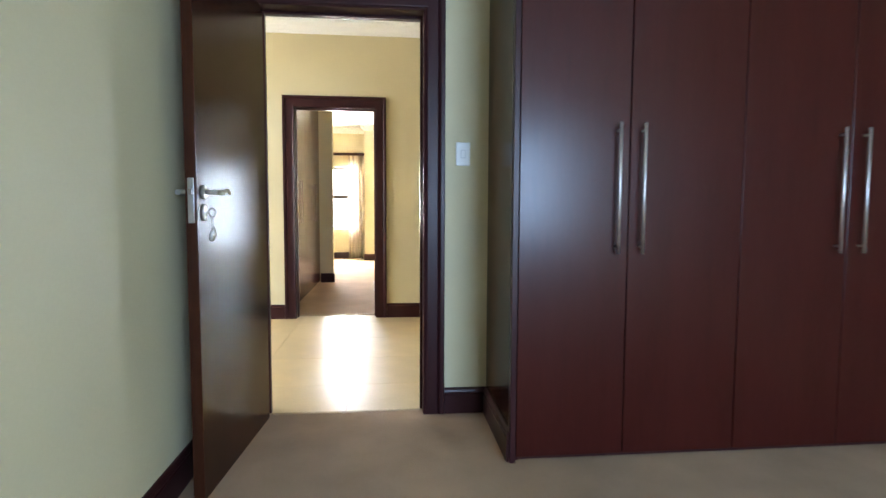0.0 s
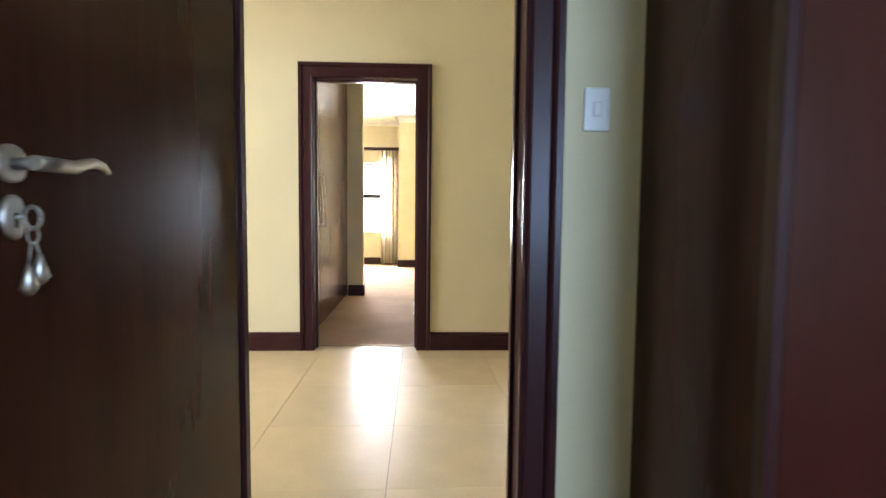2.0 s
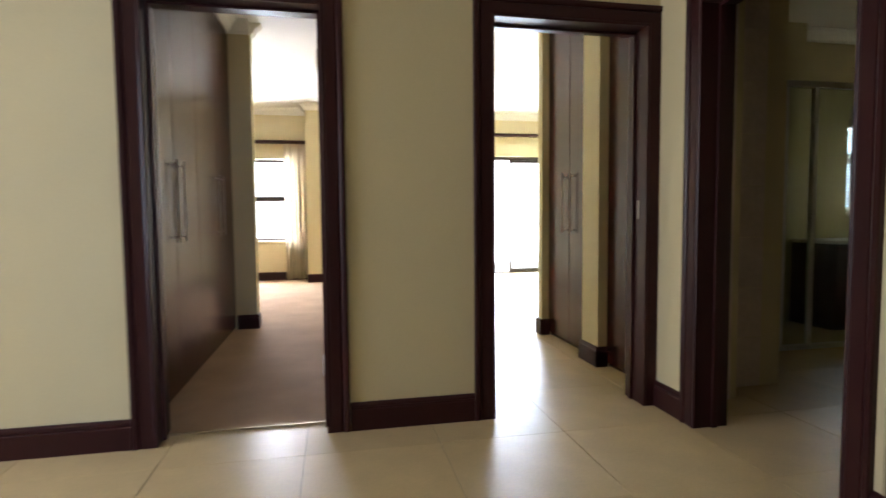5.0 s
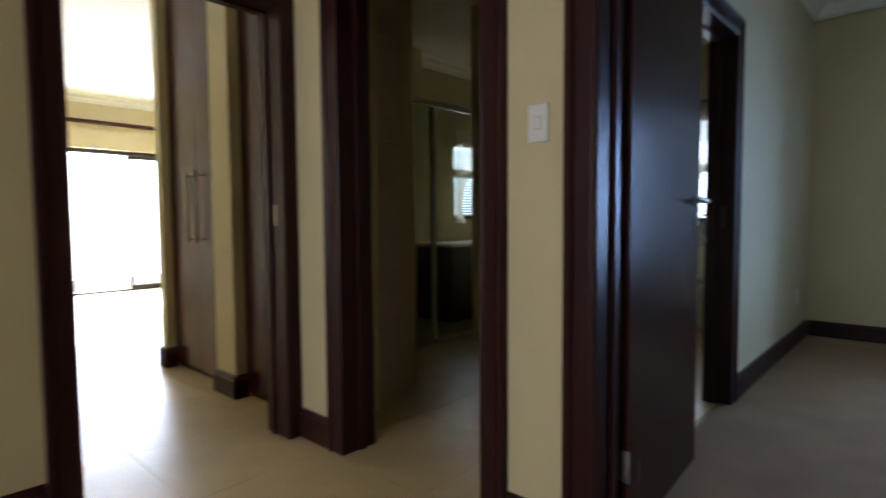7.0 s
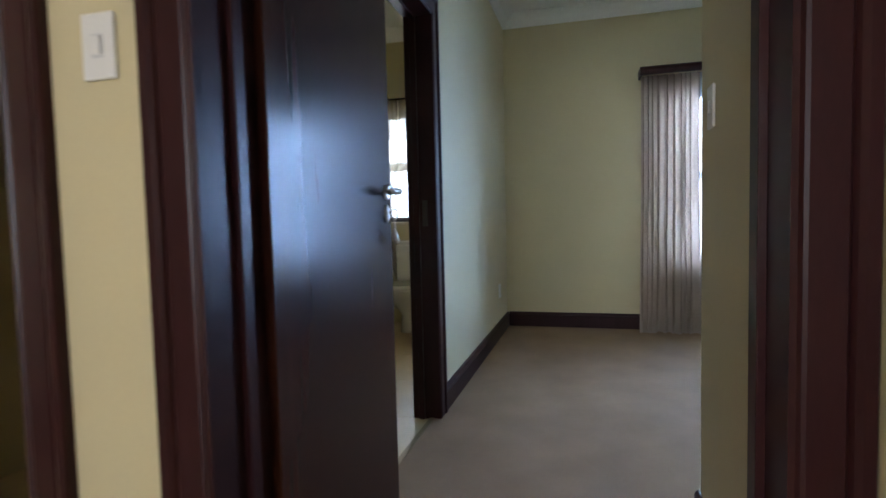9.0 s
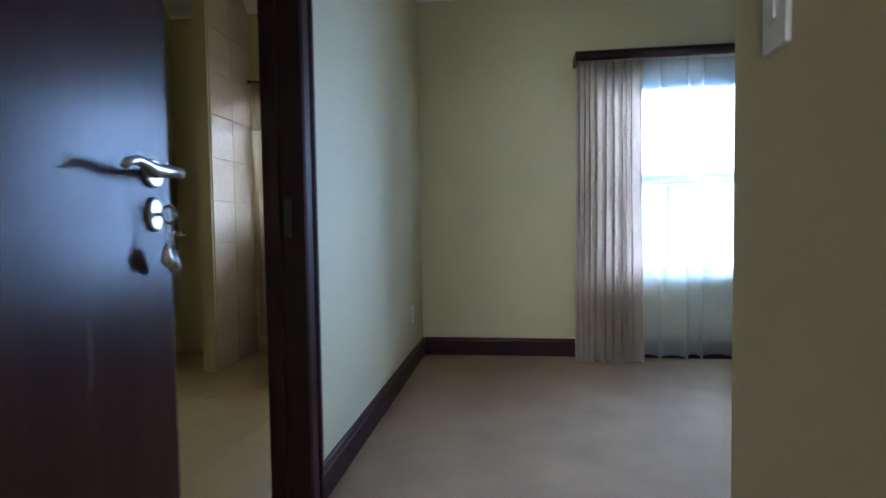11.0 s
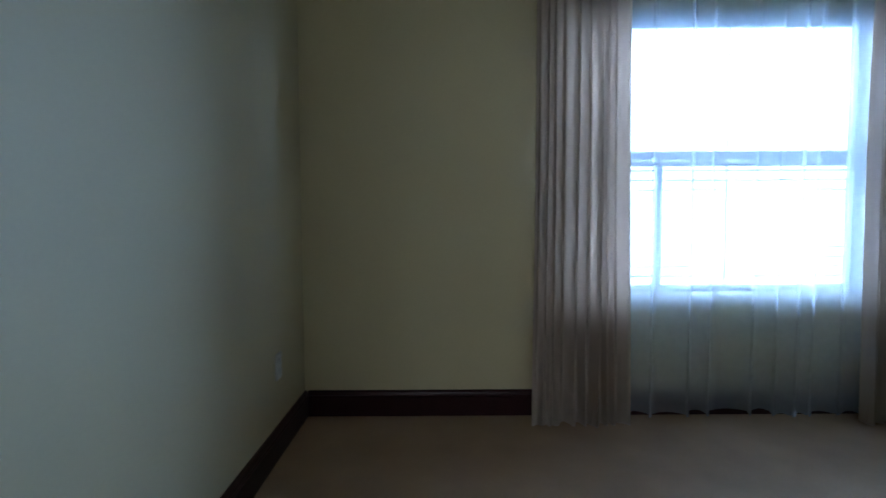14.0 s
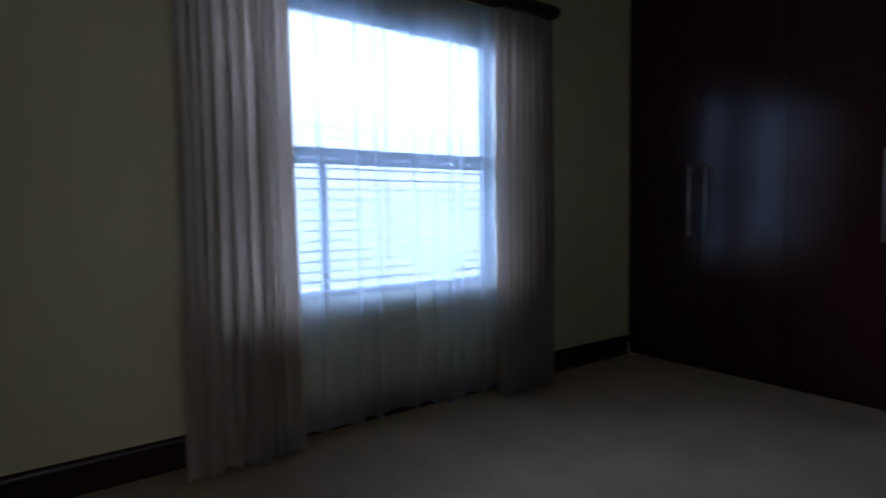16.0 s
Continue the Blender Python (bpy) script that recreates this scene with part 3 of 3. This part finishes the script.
wall("wall_ensuite_side", "x", 4.85, 4.93, 2.02, 3.57)
wall("wall_ensuite_return", "y", 3.50, 3.57, 4.93, 6.14)
wall("wall_ensuite_back", "x", 6.14, 6.21, 3.50, WIN)
wall("wall_ensuite_nib", "x", 5.47, 5.57, 4.95, WIN, z1=CEIL)
wall("wall_bathroom_north", "x", 7.5, 7.65, 4.05, WIN, [(4.75, 5.4, 1.05, 2.0)])

for p, q in (((WIN, L0), (C1, L0)), ((WIN, -0.08), (WIN, L0)), ((C1, 3.0), (2.37, 3.0)), ((2.37, 3.0), (2.37, -0.08)), ((C1, L0), (C1, 3.0)),
             ((C0, B0), (-4.85, B0)), ((-4.85, A1), (0.6, A1)), ((C0, 2.985), (C0, B0)), ((-4.85, B0), (-4.85, A1)),
             ((0.206, A0), (WEST, A0)), ((WEST, A0), (WEST, -3.0)), ((0.206, 2.31), (0.206, A0)), ((2.25, 2.31), (0.206, 2.31)), ((WEST, -3.0), (2.25, -3.0)),
             ((-1.11, NIB), (-1.32, NIB)), ((-1.11, NIB + 0.14), (-1.11, NIB)), ((-0.80, FAR), (-4.6, FAR)), ((-0.80, PIER), (-0.80, FAR)),
             ((-0.05, PIER), (-0.80, PIER)), ((-0.05, B1), (-0.05, PIER)), ((-1.3, NIB), (-1.3, B1)), ((3.95, NORTH), (0.07, NORTH)), ((0.07, NORTH), (0.07, B1)), ((3.95, 7.42), (3.95, NORTH)), ((1.395, 7.42), (3.95, 7.42)),
             ((1.85, 5.51), (C1, 5.51)), ((C1, L1), (2.02, L1)), ((C1, 5.51), (C1, L1)), ((2.29, 5.69), (1.851, 5.69)), ((WIN, 7.5), (4.05, 7.5)), ((WIN, L1), (WIN, 5.47)), ((WIN, 5.57), (WIN, 6.14))):
    cornice(p, q)
G = 0.110
for p, q in (((0.206, A0), (D1[1] + G, A0)), ((D1[0] - G, A0), (WEST, A0)), ((WEST, A0 - 0.018), (WEST, -3.0)), ((0.206, 2.338), (0.206, A0 - 0.018)),
             ((D2[0] - G, B0), (-4.85, B0)), ((D3[0] - G, B0), (D2[1] + G, B0)), ((C0, D4[1] + G), (C0, B0 - 0.01)), ((C0, D5[1] + G), (C0, D4[0] - G)),
             ((-4.85, A1), (D1[0] - G, A1)), ((D1[1] + G, A1), (0.6, A1)),
             ((WIN, L0), (E5[1] + G, L0)), ((WIN, -0.07), (WIN, L0 - 0.018)), ((C1, 3.0), (2.37 + 0.018, 3.0)), ((2.37, 3.0), (2.37, -0.07)),
             ((-1.11, NIB), (-1.29, NIB)), ((-1.11, NIB + 0.14), (-1.11, NIB - 0.018)), ((-0.80, FAR), (-4.6, FAR)), ((-0.05, PIER), (-0.818, PIER)), ((-0.80, PIER - 0.018), (-0.80, FAR - 0.018)), ((-0.05, B1), (-0.05, PIER - 0.02)),
             ((1.6, NORTH), (0.07, NORTH)), ((0.07, NORTH), (0.07, B1)), ((1.39, 6.272), (1.39, 6.548)), ((1.46, 6.29), (1.372, 6.29)), ((1.395, 7.312), (1.395, 7.438)), ((1.46, 7.33), (1.377, 7.33)), ((1.377, 7.42), (3.95, 7.42)), ((3.95, 7.42), (3.95, NORTH))):
    baseboard(p, q)

# ---- doors ----
d1 = door_set("door_1", pose(D1[0], A0, 0), D1[1] - D1[0], A1 - A0, "dark mahogany door frame with its brown leaf open", 0.55)
leaf_of(d1, pose(0.0, 0.005, 0, rz=-94.2), 0.798, keys=(1,))
part("strike_plate", boxed(0.7965, 0.7995, 0.02, 0.042, 1.045, 1.155, 0.0008), M_DARKSTEEL, d1, "steel strike plate")
d2 = door_set("door_2", pose(D2[0], B0, 0), D2[1] - D2[0], B1 - B0, "dark mahogany door frame, its leaf swung far open", 0.4)
leaf_of(d2, pose(D2[1] - D2[0] + 0.0, B1 - B0 + 0.045, 0, rz=28), 0.76, keys=())
for z in (0.25, 1.78):
    part("hinge", boxed(0.750, 0.7695, 0.115, 0.145, z, z + 0.1, 0.002), M_STEEL, d2, "steel butt hinge")
d3 = door_set("door_3", pose(D3[0], B0, 0), D3[1] - D3[0], B1 - B0, "dark mahogany frame of an open doorway", 0.6)
part("strike_plate", boxed(0.8425, 0.8455, 0.05, 0.07, 1.03, 1.13, 0.0008), M_DARKSTEEL, d3, "steel strike plate")
d4 = door_set("door_4", pose(C0, D4[1], 0, rz=-90), D4[1] - D4[0], C1 - C0, "dark mahogany frame of the bathroom doorway", 0.5)
d5 = door_set("door_5", pose(C0, D5[1], 0, rz=-90), D5[1] - D5[0], C1 - C0, "dark mahogany door frame with its brown leaf open", 0.5, near=(1, 0.92), far=(1, 0.75))
leaf_of(d5, pose(0.002, C1 - C0 + 0.006, 0, rz=93.6), 0.817, keys=(1, -1), lock_plate=False, material=M_LACQUER)
e5 = door_set("door_6", pose(E5[0], L0, 0), E5[1] - E5[0], L1 - L0, "dark mahogany frame of the ensuite doorway", 0.6, h=ENSUITE_H)
part("strike_plate", boxed(E5[1] - E5[0] - 0.004, E5[1] - E5[0] - 0.0005, 0.03, 0.055, 0.99, 1.12, 0.0008), M_BRONZE, e5, "steel strike plate")

# ---- windows ----
rng = random.Random(4)
window_unit("window_1", pose(WIN, 2.66, 0, rz=-90), 1.54, 0.63, 2.09, 0.22, "bronze aluminium window with a middle transom", 1.345, (0.46,))
window_unit("window_2", pose(WIN, 5.33, 0, rz=-90), 0.88, 1.0, 2.1, 0.22, "bronze aluminium bathroom window", 1.55)
window_unit("window_3", pose(-2.35, FAR, 0), 1.30, 0.66, 2.01, 0.22, "bronze aluminium window with a middle transom", 1.36)
window_unit("window_4", pose(4.75, 7.5, 0), 0.65, 1.05, 2.0, 0.15, "small bronze aluminium bathroom window", 1.6)
window_unit("window_5", pose(2.2, -3.0, 0, rz=180), 1.8, 0.75, 2.1, 0.15, "bronze aluminium bedroom window", 1.5)
# window_6 is assumed: never in view, added as the hall's daylight source.
window_unit("window_6", pose(-4.85, 3.4, 0, rz=90), 1.8, 0.5, 2.5, 0.15, "assumed landing window, out of view, added to let daylight into the hall", 1.6, (0.9,))
slide = thing("sliding_door", pose(1.6, NORTH, 0), "bronze aluminium sliding door, one panel drawn open", "door", kind="structure")
for a in ((0, 0.05, 0.1, 0.2, 0, 2.10), (2.25, 2.3, 0.1, 0.2, 0, 2.10), (0.05, 2.25, 0.1, 0.2, 2.04, 2.10), (0.05, 2.25, 0.1, 0.2, 0, 0.025)):
    part("outer_frame", boxed(*a, 0.003), M_BRONZE, slide)
for a in ((1.15, 1.185, 0.11, 0.145, 0.026, 2.039), (2.21, 2.249, 0.11, 0.145, 0.026, 2.039), (1.186, 2.209, 0.11, 0.145, 0.026, 0.08), (1.186, 2.209, 0.11, 0.145, 1.99, 2.039)):
    part("panel_stile", boxed(*a, 0.003), M_BRONZE, slide)
pane = part("pane", boxed(1.186, 2.209, 0.126, 0.13, 0.08, 1.99), M_GLASS, slide)
pane.visible_shadow = False

# ---- first bedroom and hall things ----
wardrobe(pose(0, 2.33, 0), [0.226, 0.69, 1.19, 1.68, 2.24], 2.72, 0.58, [0.636, 0.74, 1.625, 1.735], "red mahogany veneered built-in wardrobe with four doors", stile=(0.026, 0.0))
switch(pose(0.075, A0, 1.347), "white plastic light switch on cream wall beside door")
switch(pose(C0, 4.173, 1.351, rz=-90), "white plastic light switch on hall wall")
switch(pose(2.215, 3.0, 1.32, rz=180), "white plastic light switch on passage wall")

# ---- second bedroom things ----
R90 = -90
wardrobe(pose(WIN - 0.004, -0.076, 0, rz=180), [0.0, 0.526, 1.04, 1.55, 2.06, 2.57, 3.19], 2.72, 0.6, [0.474, 0.585, 1.50, 1.60, 2.52, 2.62], "dark mahogany built-in wardrobe in the shaded corner", zh=(0.87, 1.34))
pelmet(pose(WIN, 2.925, 2.205, rz=R90), 2.06, "dark mahogany moulded curtain rail above the window", 0.033, 0.19)
hung("curtain", pose(5.41, 2.915, 0, rz=R90), folds(bmesh.new(), 0.45, 2.15, 9, 0.025, rng, 0.35, 0.03, z0=0.012, hem=0.006), M_CURTAIN, "cream lined curtain in deep folds, drawn aside", "curtain", "bedroom curtains")
hung("curtain", pose(5.41, 1.30, 0, rz=R90), folds(bmesh.new(), 0.40, 2.15, 8, 0.025, rng, 0.35, 0.03, z0=0.012, hem=0.006), M_CURTAIN, "cream lined curtain in deep folds, drawn aside", "curtain", "bedroom curtains")
hung("sheer_curtain", pose(5.485, 2.60, 0, rz=R90), voile(bmesh.new(), 1.42, 2.15, rng, z0=0.03), M_SHEER, "thin white voile curtain hanging over the window", "sheer curtain")
blind(pose(WIN + 0.06, 2.64, 0, rz=R90), 1.50, 0.645, 2.085, 0.05, 14, "wide-slat venetian blind, slats open")
sock = thing("wall_socket", pose(5.12, L0, 0.395), "white plastic wall socket low on the wall", "socket")
part("plate", boxed(-0.036, 0.036, -0.009, 0, -0.058, 0.058, 0.004), M_PLASTIC, sock)
for z in (-0.022, 0.022):
    part("outlet", boxed(-0.016, 0.016, -0.0115, -0.0086, z - 0.014, z + 0.014, 0.001), M_GREYP, sock)

cable = thing("cable_end", pose(5.55, -0.055, 0.006), "short white cable end in the corner by the wardrobe", "cable")
part("lead", tube(bmesh.new(), [(0.008, -0.004, 0.09), (0.006, -0.002, 0.05), (0.002, 0.002, 0.02), (-0.012, 0.01, 0.006), (-0.03, 0.014, 0.006)], 0.0045, 8), M_PLASTIC, cable)
part("plug", boxed(-0.056, -0.028, 0.004, 0.024, 0.0, 0.014, 0.003), M_PLASTIC, cable)

# ---- third bedroom things ----
wardrobe(pose(-1.30, 0, 0, rz=90), [B1 + 0.03, 6.345, 6.90, 7.56, NIB - 0.01], 2.72, 0.6, [6.27, 6.42, 7.48, 7.64], "brown mahogany built-in wardrobe beside the doorway", zh=(0.915, 1.40), metal=M_DARKSTEEL)
pelmet(pose(-2.6, FAR, 2.275), 1.80, "dark timber curtain rail over the far window", 0.03, 0.14)
hung("curtain", pose(-1.17, FAR - 0.13, 0), folds(bmesh.new(), 0.35, 2.22, 5, 0.03, rng, 0.3, 0.05, z0=0.03, hem=0.006), M_UNLINED, "cream curtain gathered beside the far window", "curtain", "bedroom curtains")
hung("curtain", pose(-2.58, FAR - 0.13, 0), folds(bmesh.new(), 0.3, 2.22, 5, 0.03, rng, 0.3, 0.05, z0=0.03, hem=0.006), M_UNLINED, "cream curtain gathered beside the far window", "curtain", "bedroom curtains")

# ---- master bedroom things ----
wardrobe(pose(1.455, 0, 0, rz=R90), [-7.325, -6.90, -6.535], 2.72, 0.33, [-6.965, -6.835], "brown mahogany built-in wardrobe between cream piers", zh=(0.905, 1.385), metal=M_DARKSTEEL)
wardrobe(pose(1.455, 0, 0, rz=R90), [-6.285, -B1 - 0.03], 2.72, 0.33, [None], "brown mahogany built-in cupboard beside the doorway")
pelmet(pose(1.2, NORTH, 2.455), 2.7, "dark timber curtain rail over the sliding door", 0.028, 0.12)

# ---- ensuite things ----
bar = thing("curtain_rod", pose(WIN - 0.09, 5.43, 2.17, rz=R90), "thin dark bathroom curtain rod", "curtain rod")
part("rod", tube(bmesh.new(), [(0, 0, 0), (1.0, 0, 0)], 0.008, 10), M_BRONZE, bar)
for x in (0.0, 1.0):
    part("finial", tube(bmesh.new(), [(x - 0.015, 0, 0), (x - 0.008, 0, 0), (x + 0.008, 0, 0), (x + 0.015, 0, 0)], [0.008, 0.016, 0.016, 0.008], 12), M_BRONZE, bar)
hung("bathroom_curtain", pose(WIN - 0.10, 5.42, 0, rz=R90), folds(bmesh.new(), 0.60, 2.0, 8, 0.02, rng, 0.2, 0.0, thick=0.0, z0=0.15, rows=26, tie=(0.98, 0.06, 0.85)), M_LACE, "cream voile bathroom curtain tied back to the side", "curtain")
hung("curtain_valance", pose(WIN - 0.125, 5.40, 0, rz=R90), folds(bmesh.new(), 0.92, 0.38, 9, 0.012, rng, 0.1, 0.0, thick=0.0, z0=1.78, rows=6), M_NET, "brown crochet net valance on the rod", "valance")
blind(pose(WIN + 0.06, 5.31, 0, rz=R90), 0.84, 1.02, 2.09, 0.032, 10, "venetian blind in the bathroom window")


def toilet(m):
    """Local: back at x 0 against the wall, bowl towards -x."""
    t = thing("toilet", m, "white ceramic close-coupled toilet with closed lid", "toilet")
    part("cistern", boxed(-0.19, -0.01, -0.19, 0.19, 0.42, 0.79, 0.02), M_CERAMIC, t)
    part("cistern_lid", boxed(-0.20, -0.005, -0.20, 0.20, 0.79, 0.825, 0.01), M_CERAMIC, t)
    part("flush_button", tube(bmesh.new(), [(-0.1, 0, 0.825), (-0.1, 0, 0.833)], 0.022, 14), M_STEEL, t)
    bm = bmesh.new()
    rings = []
    for z, rx, ry, cx in ((0.0, 0.13, 0.10, -0.33), (0.03, 0.125, 0.095, -0.33), (0.16, 0.11, 0.085, -0.34), (0.26, 0.17, 0.13, -0.38), (0.35, 0.24, 0.17, -0.42), (0.40, 0.255, 0.18, -0.43), (0.415, 0.25, 0.178, -0.43)):
        rings.append([bm.verts.new((cx + rx * math.cos(k * math.pi / 12), ry * math.sin(k * math.pi / 12), z)) for k in range(24)])
    for a, b in zip(rings, rings[1:]):
        for k in range(24):
            bm.faces.new((a[k], a[(k + 1) % 24], b[(k + 1) % 24], b[k])).smooth = True
    bm.faces.new(rings[-1])
    bm.faces.new(list(reversed(rings[0])))
    box(bm, -0.25, -0.01, -0.12, 0.12, 0.10, 0.41, 0.02)
    part("bowl", bm, M_CERAMIC, t)
    bm = bmesh.new()
    rings = [[bm.verts.new((-0.43 + 0.26 * s * math.cos(k * math.pi / 12), 0.188 * s * math.sin(k * math.pi / 12), z)) for k in range(24)] for z, s in ((0.416, 0.98), (0.425, 1.0), (0.442, 1.0), (0.452, 0.95))]
    for a, b in zip(rings, rings[1:]):
        for k in range(24):
            bm.faces.new((a[k], a[(k + 1) % 24], b[(k + 1) % 24], b[k])).smooth = True
    bm.faces.new(rings[-1])
    bm.faces.new(list(reversed(rings[0])))
    part("seat_lid", bm, M_CERAMIC, t)
    return t


toilet(pose(WIN, 4.93, 0))
rail = thing("towel_rail", pose(4.95, 6.13, 1.0), "double chrome towel rail on a tiled wall", "towel rail")
for y, z in ((-0.05, 0.0), (-0.09, -0.03)):
    part("bar", tube(bmesh.new(), [(0, y, z), (0.56, y, z)], 0.006, 10), M_STEEL, rail)
for x in (0.01, 0.55):
    bm = tube(bmesh.new(), [(x, 0.0, 0.008), (x, -0.1, -0.034)], 0.006, 8)
    tube(bm, [(x, 0.0, 0.0), (x, -0.008, 0.0)], 0.022, 14)
    part("bracket", bm, M_STEEL, rail)

# ---- bathroom things ----
sh = thing("shower_screen", pose(2.30, 6.38, 0), "clear glass shower screen in satin aluminium frame", "shower screen")
part("head_rail", boxed(0, 2.2, -0.02, 0.02, 1.99, 2.035, 0.003), M_ALU, sh)
part("bottom_rail", boxed(0, 2.2, -0.02, 0.02, 0, 0.04, 0.003), M_ALU, sh)
for x in (0.0, 0.62, 0.88, 2.165):
    part("post", boxed(x, x + 0.035, -0.018, 0.018, 0.04, 1.99, 0.003), M_ALU, sh)
for a, b in ((0.036, 0.619), (0.656, 0.879), (0.916, 2.164)):
    g = part("glass_panel", boxed(a, b, -0.003, 0.003, 0.04, 1.99), M_SHOWER, sh)
    g.visible_shadow = False
van = thing("vanity_cabinet", pose(3.95, 6.85, 0), "dark mahogany vanity cabinet under a pale top", "cabinet")
part("body", boxed(0, 1.0, 0.02, 0.5, 0, 0.77, 0.004), M_WOOD, van)
part("vanity_top", boxed(-0.01, 1.02, -0.01, 0.5, 0.771, 0.80, 0.005), M_WTILE, van)
for x in (0.005, 0.505):
    part("door", boxed(x, x + 0.49, 0.0, 0.019, 0.06, 0.76, 0.003), M_CAB, van)
blind(pose(4.76, 7.53, 0), 0.63, 1.07, 1.99, 0.032, 42, "venetian blind in the small window")
hung("bathroom_curtain", pose(4.70, 7.44, 0), folds(bmesh.new(), 0.36, 1.1, 6, 0.015, rng, 0.2, 0.0, thick=0.0, z0=1.0, rows=20, tie=(1.2, 0.02, 0.8)), M_LACE, "cream voile bathroom curtain tied back to the side", "curtain")


# ---- tiles, piece by piece ----
def tile_mesh(name, w, h, t, material, c=0.0012):
    """A tile 0..w by 0..h, its face at z 0, with eased edges."""
    v = [(x, y, z) for z, i in ((-t, 0), (-c, 0), (0, c)) for x, y in ((i, i), (w - i, i), (w - i, h - i), (i, h - i))]
    f = [(4 * r + k, 4 * r + (k + 1) % 4, 4 * r + 4 + (k + 1) % 4, 4 * r + 4 + k) for r in (0, 1) for k in range(4)] + [(8, 9, 10, 11)]
    me = bpy.data.meshes.new(name)
    me.from_pydata(v, [], f)
    me.materials.append(material)
    return me


TX, TY, TW, TH = -0.53, 5.29, 0.615, 0.615
FLOOR_TILE = tile_mesh("tile", TW - 0.003, TH - 0.0012, 0.008, M_TILE, 0.0006)


def lay(floor, x0, x1, y0, y1):
    for i in range(math.floor((x0 - TX) / TW), math.ceil((x1 - TX) / TW)):
        for j in range(math.floor((y0 - TY) / TH), math.ceil((y1 - TY) / TH)):
            a, b = TX + i * TW, TY + j * TH
            cx, cy = a + TW / 2, b + TH / 2
            if (cx, cy) in LAID:
                continue
            LAID.add((cx, cy))
            o = new("tile", FLOOR_TILE)
            o.parent = floor
            o.location = (a + 0.0015, b + 0.0006, rng.uniform(-0.0003, 0.0002))


LAID = set()
lay(FLOOR_HALL, -4.85, 1.4, 2.99, 5.66)
lay(FLOOR_MASTER, 0.07, 3.95, 5.66, 12.3)
lay(FLOOR_BATH, 1.44, WIN, 4.13, 7.4)

WALL_TILE = tile_mesh("tile", 0.297, 0.300, 0.008, M_WTILE)


def clad(host, m, w, h=CEIL):
    """Tiles over a wall's face. Local: x across, z up, facing -y; whole tiles only, the last column cut by the corner."""
    for i in range(math.ceil(w / 0.3 - 0.2)):
        for j in range(math.floor(h / 0.304)):
            if i * 0.3 + 0.3 > w + 0.06:
                continue
            o = new("tile", WALL_TILE)
            o.parent = host
            o.matrix_local = m @ pose(i * 0.3 + 0.002, -0.0015, j * 0.304 + 0.002, rx=90)


clad(bpy.data.objects["wall_ensuite_back"], pose(WIN - 1.6, 6.136, 0), 1.6)
clad(bpy.data.objects["wall_ensuite_nib"], pose(4.97, 5.466, 0), 0.6)
clad(bpy.data.objects["wall_bathroom_nib"], pose(C1, 5.506, 0), 0.35)
clad(bpy.data.objects["wall_bathroom_west"], pose(1.853, 5.686, 0), 0.44)
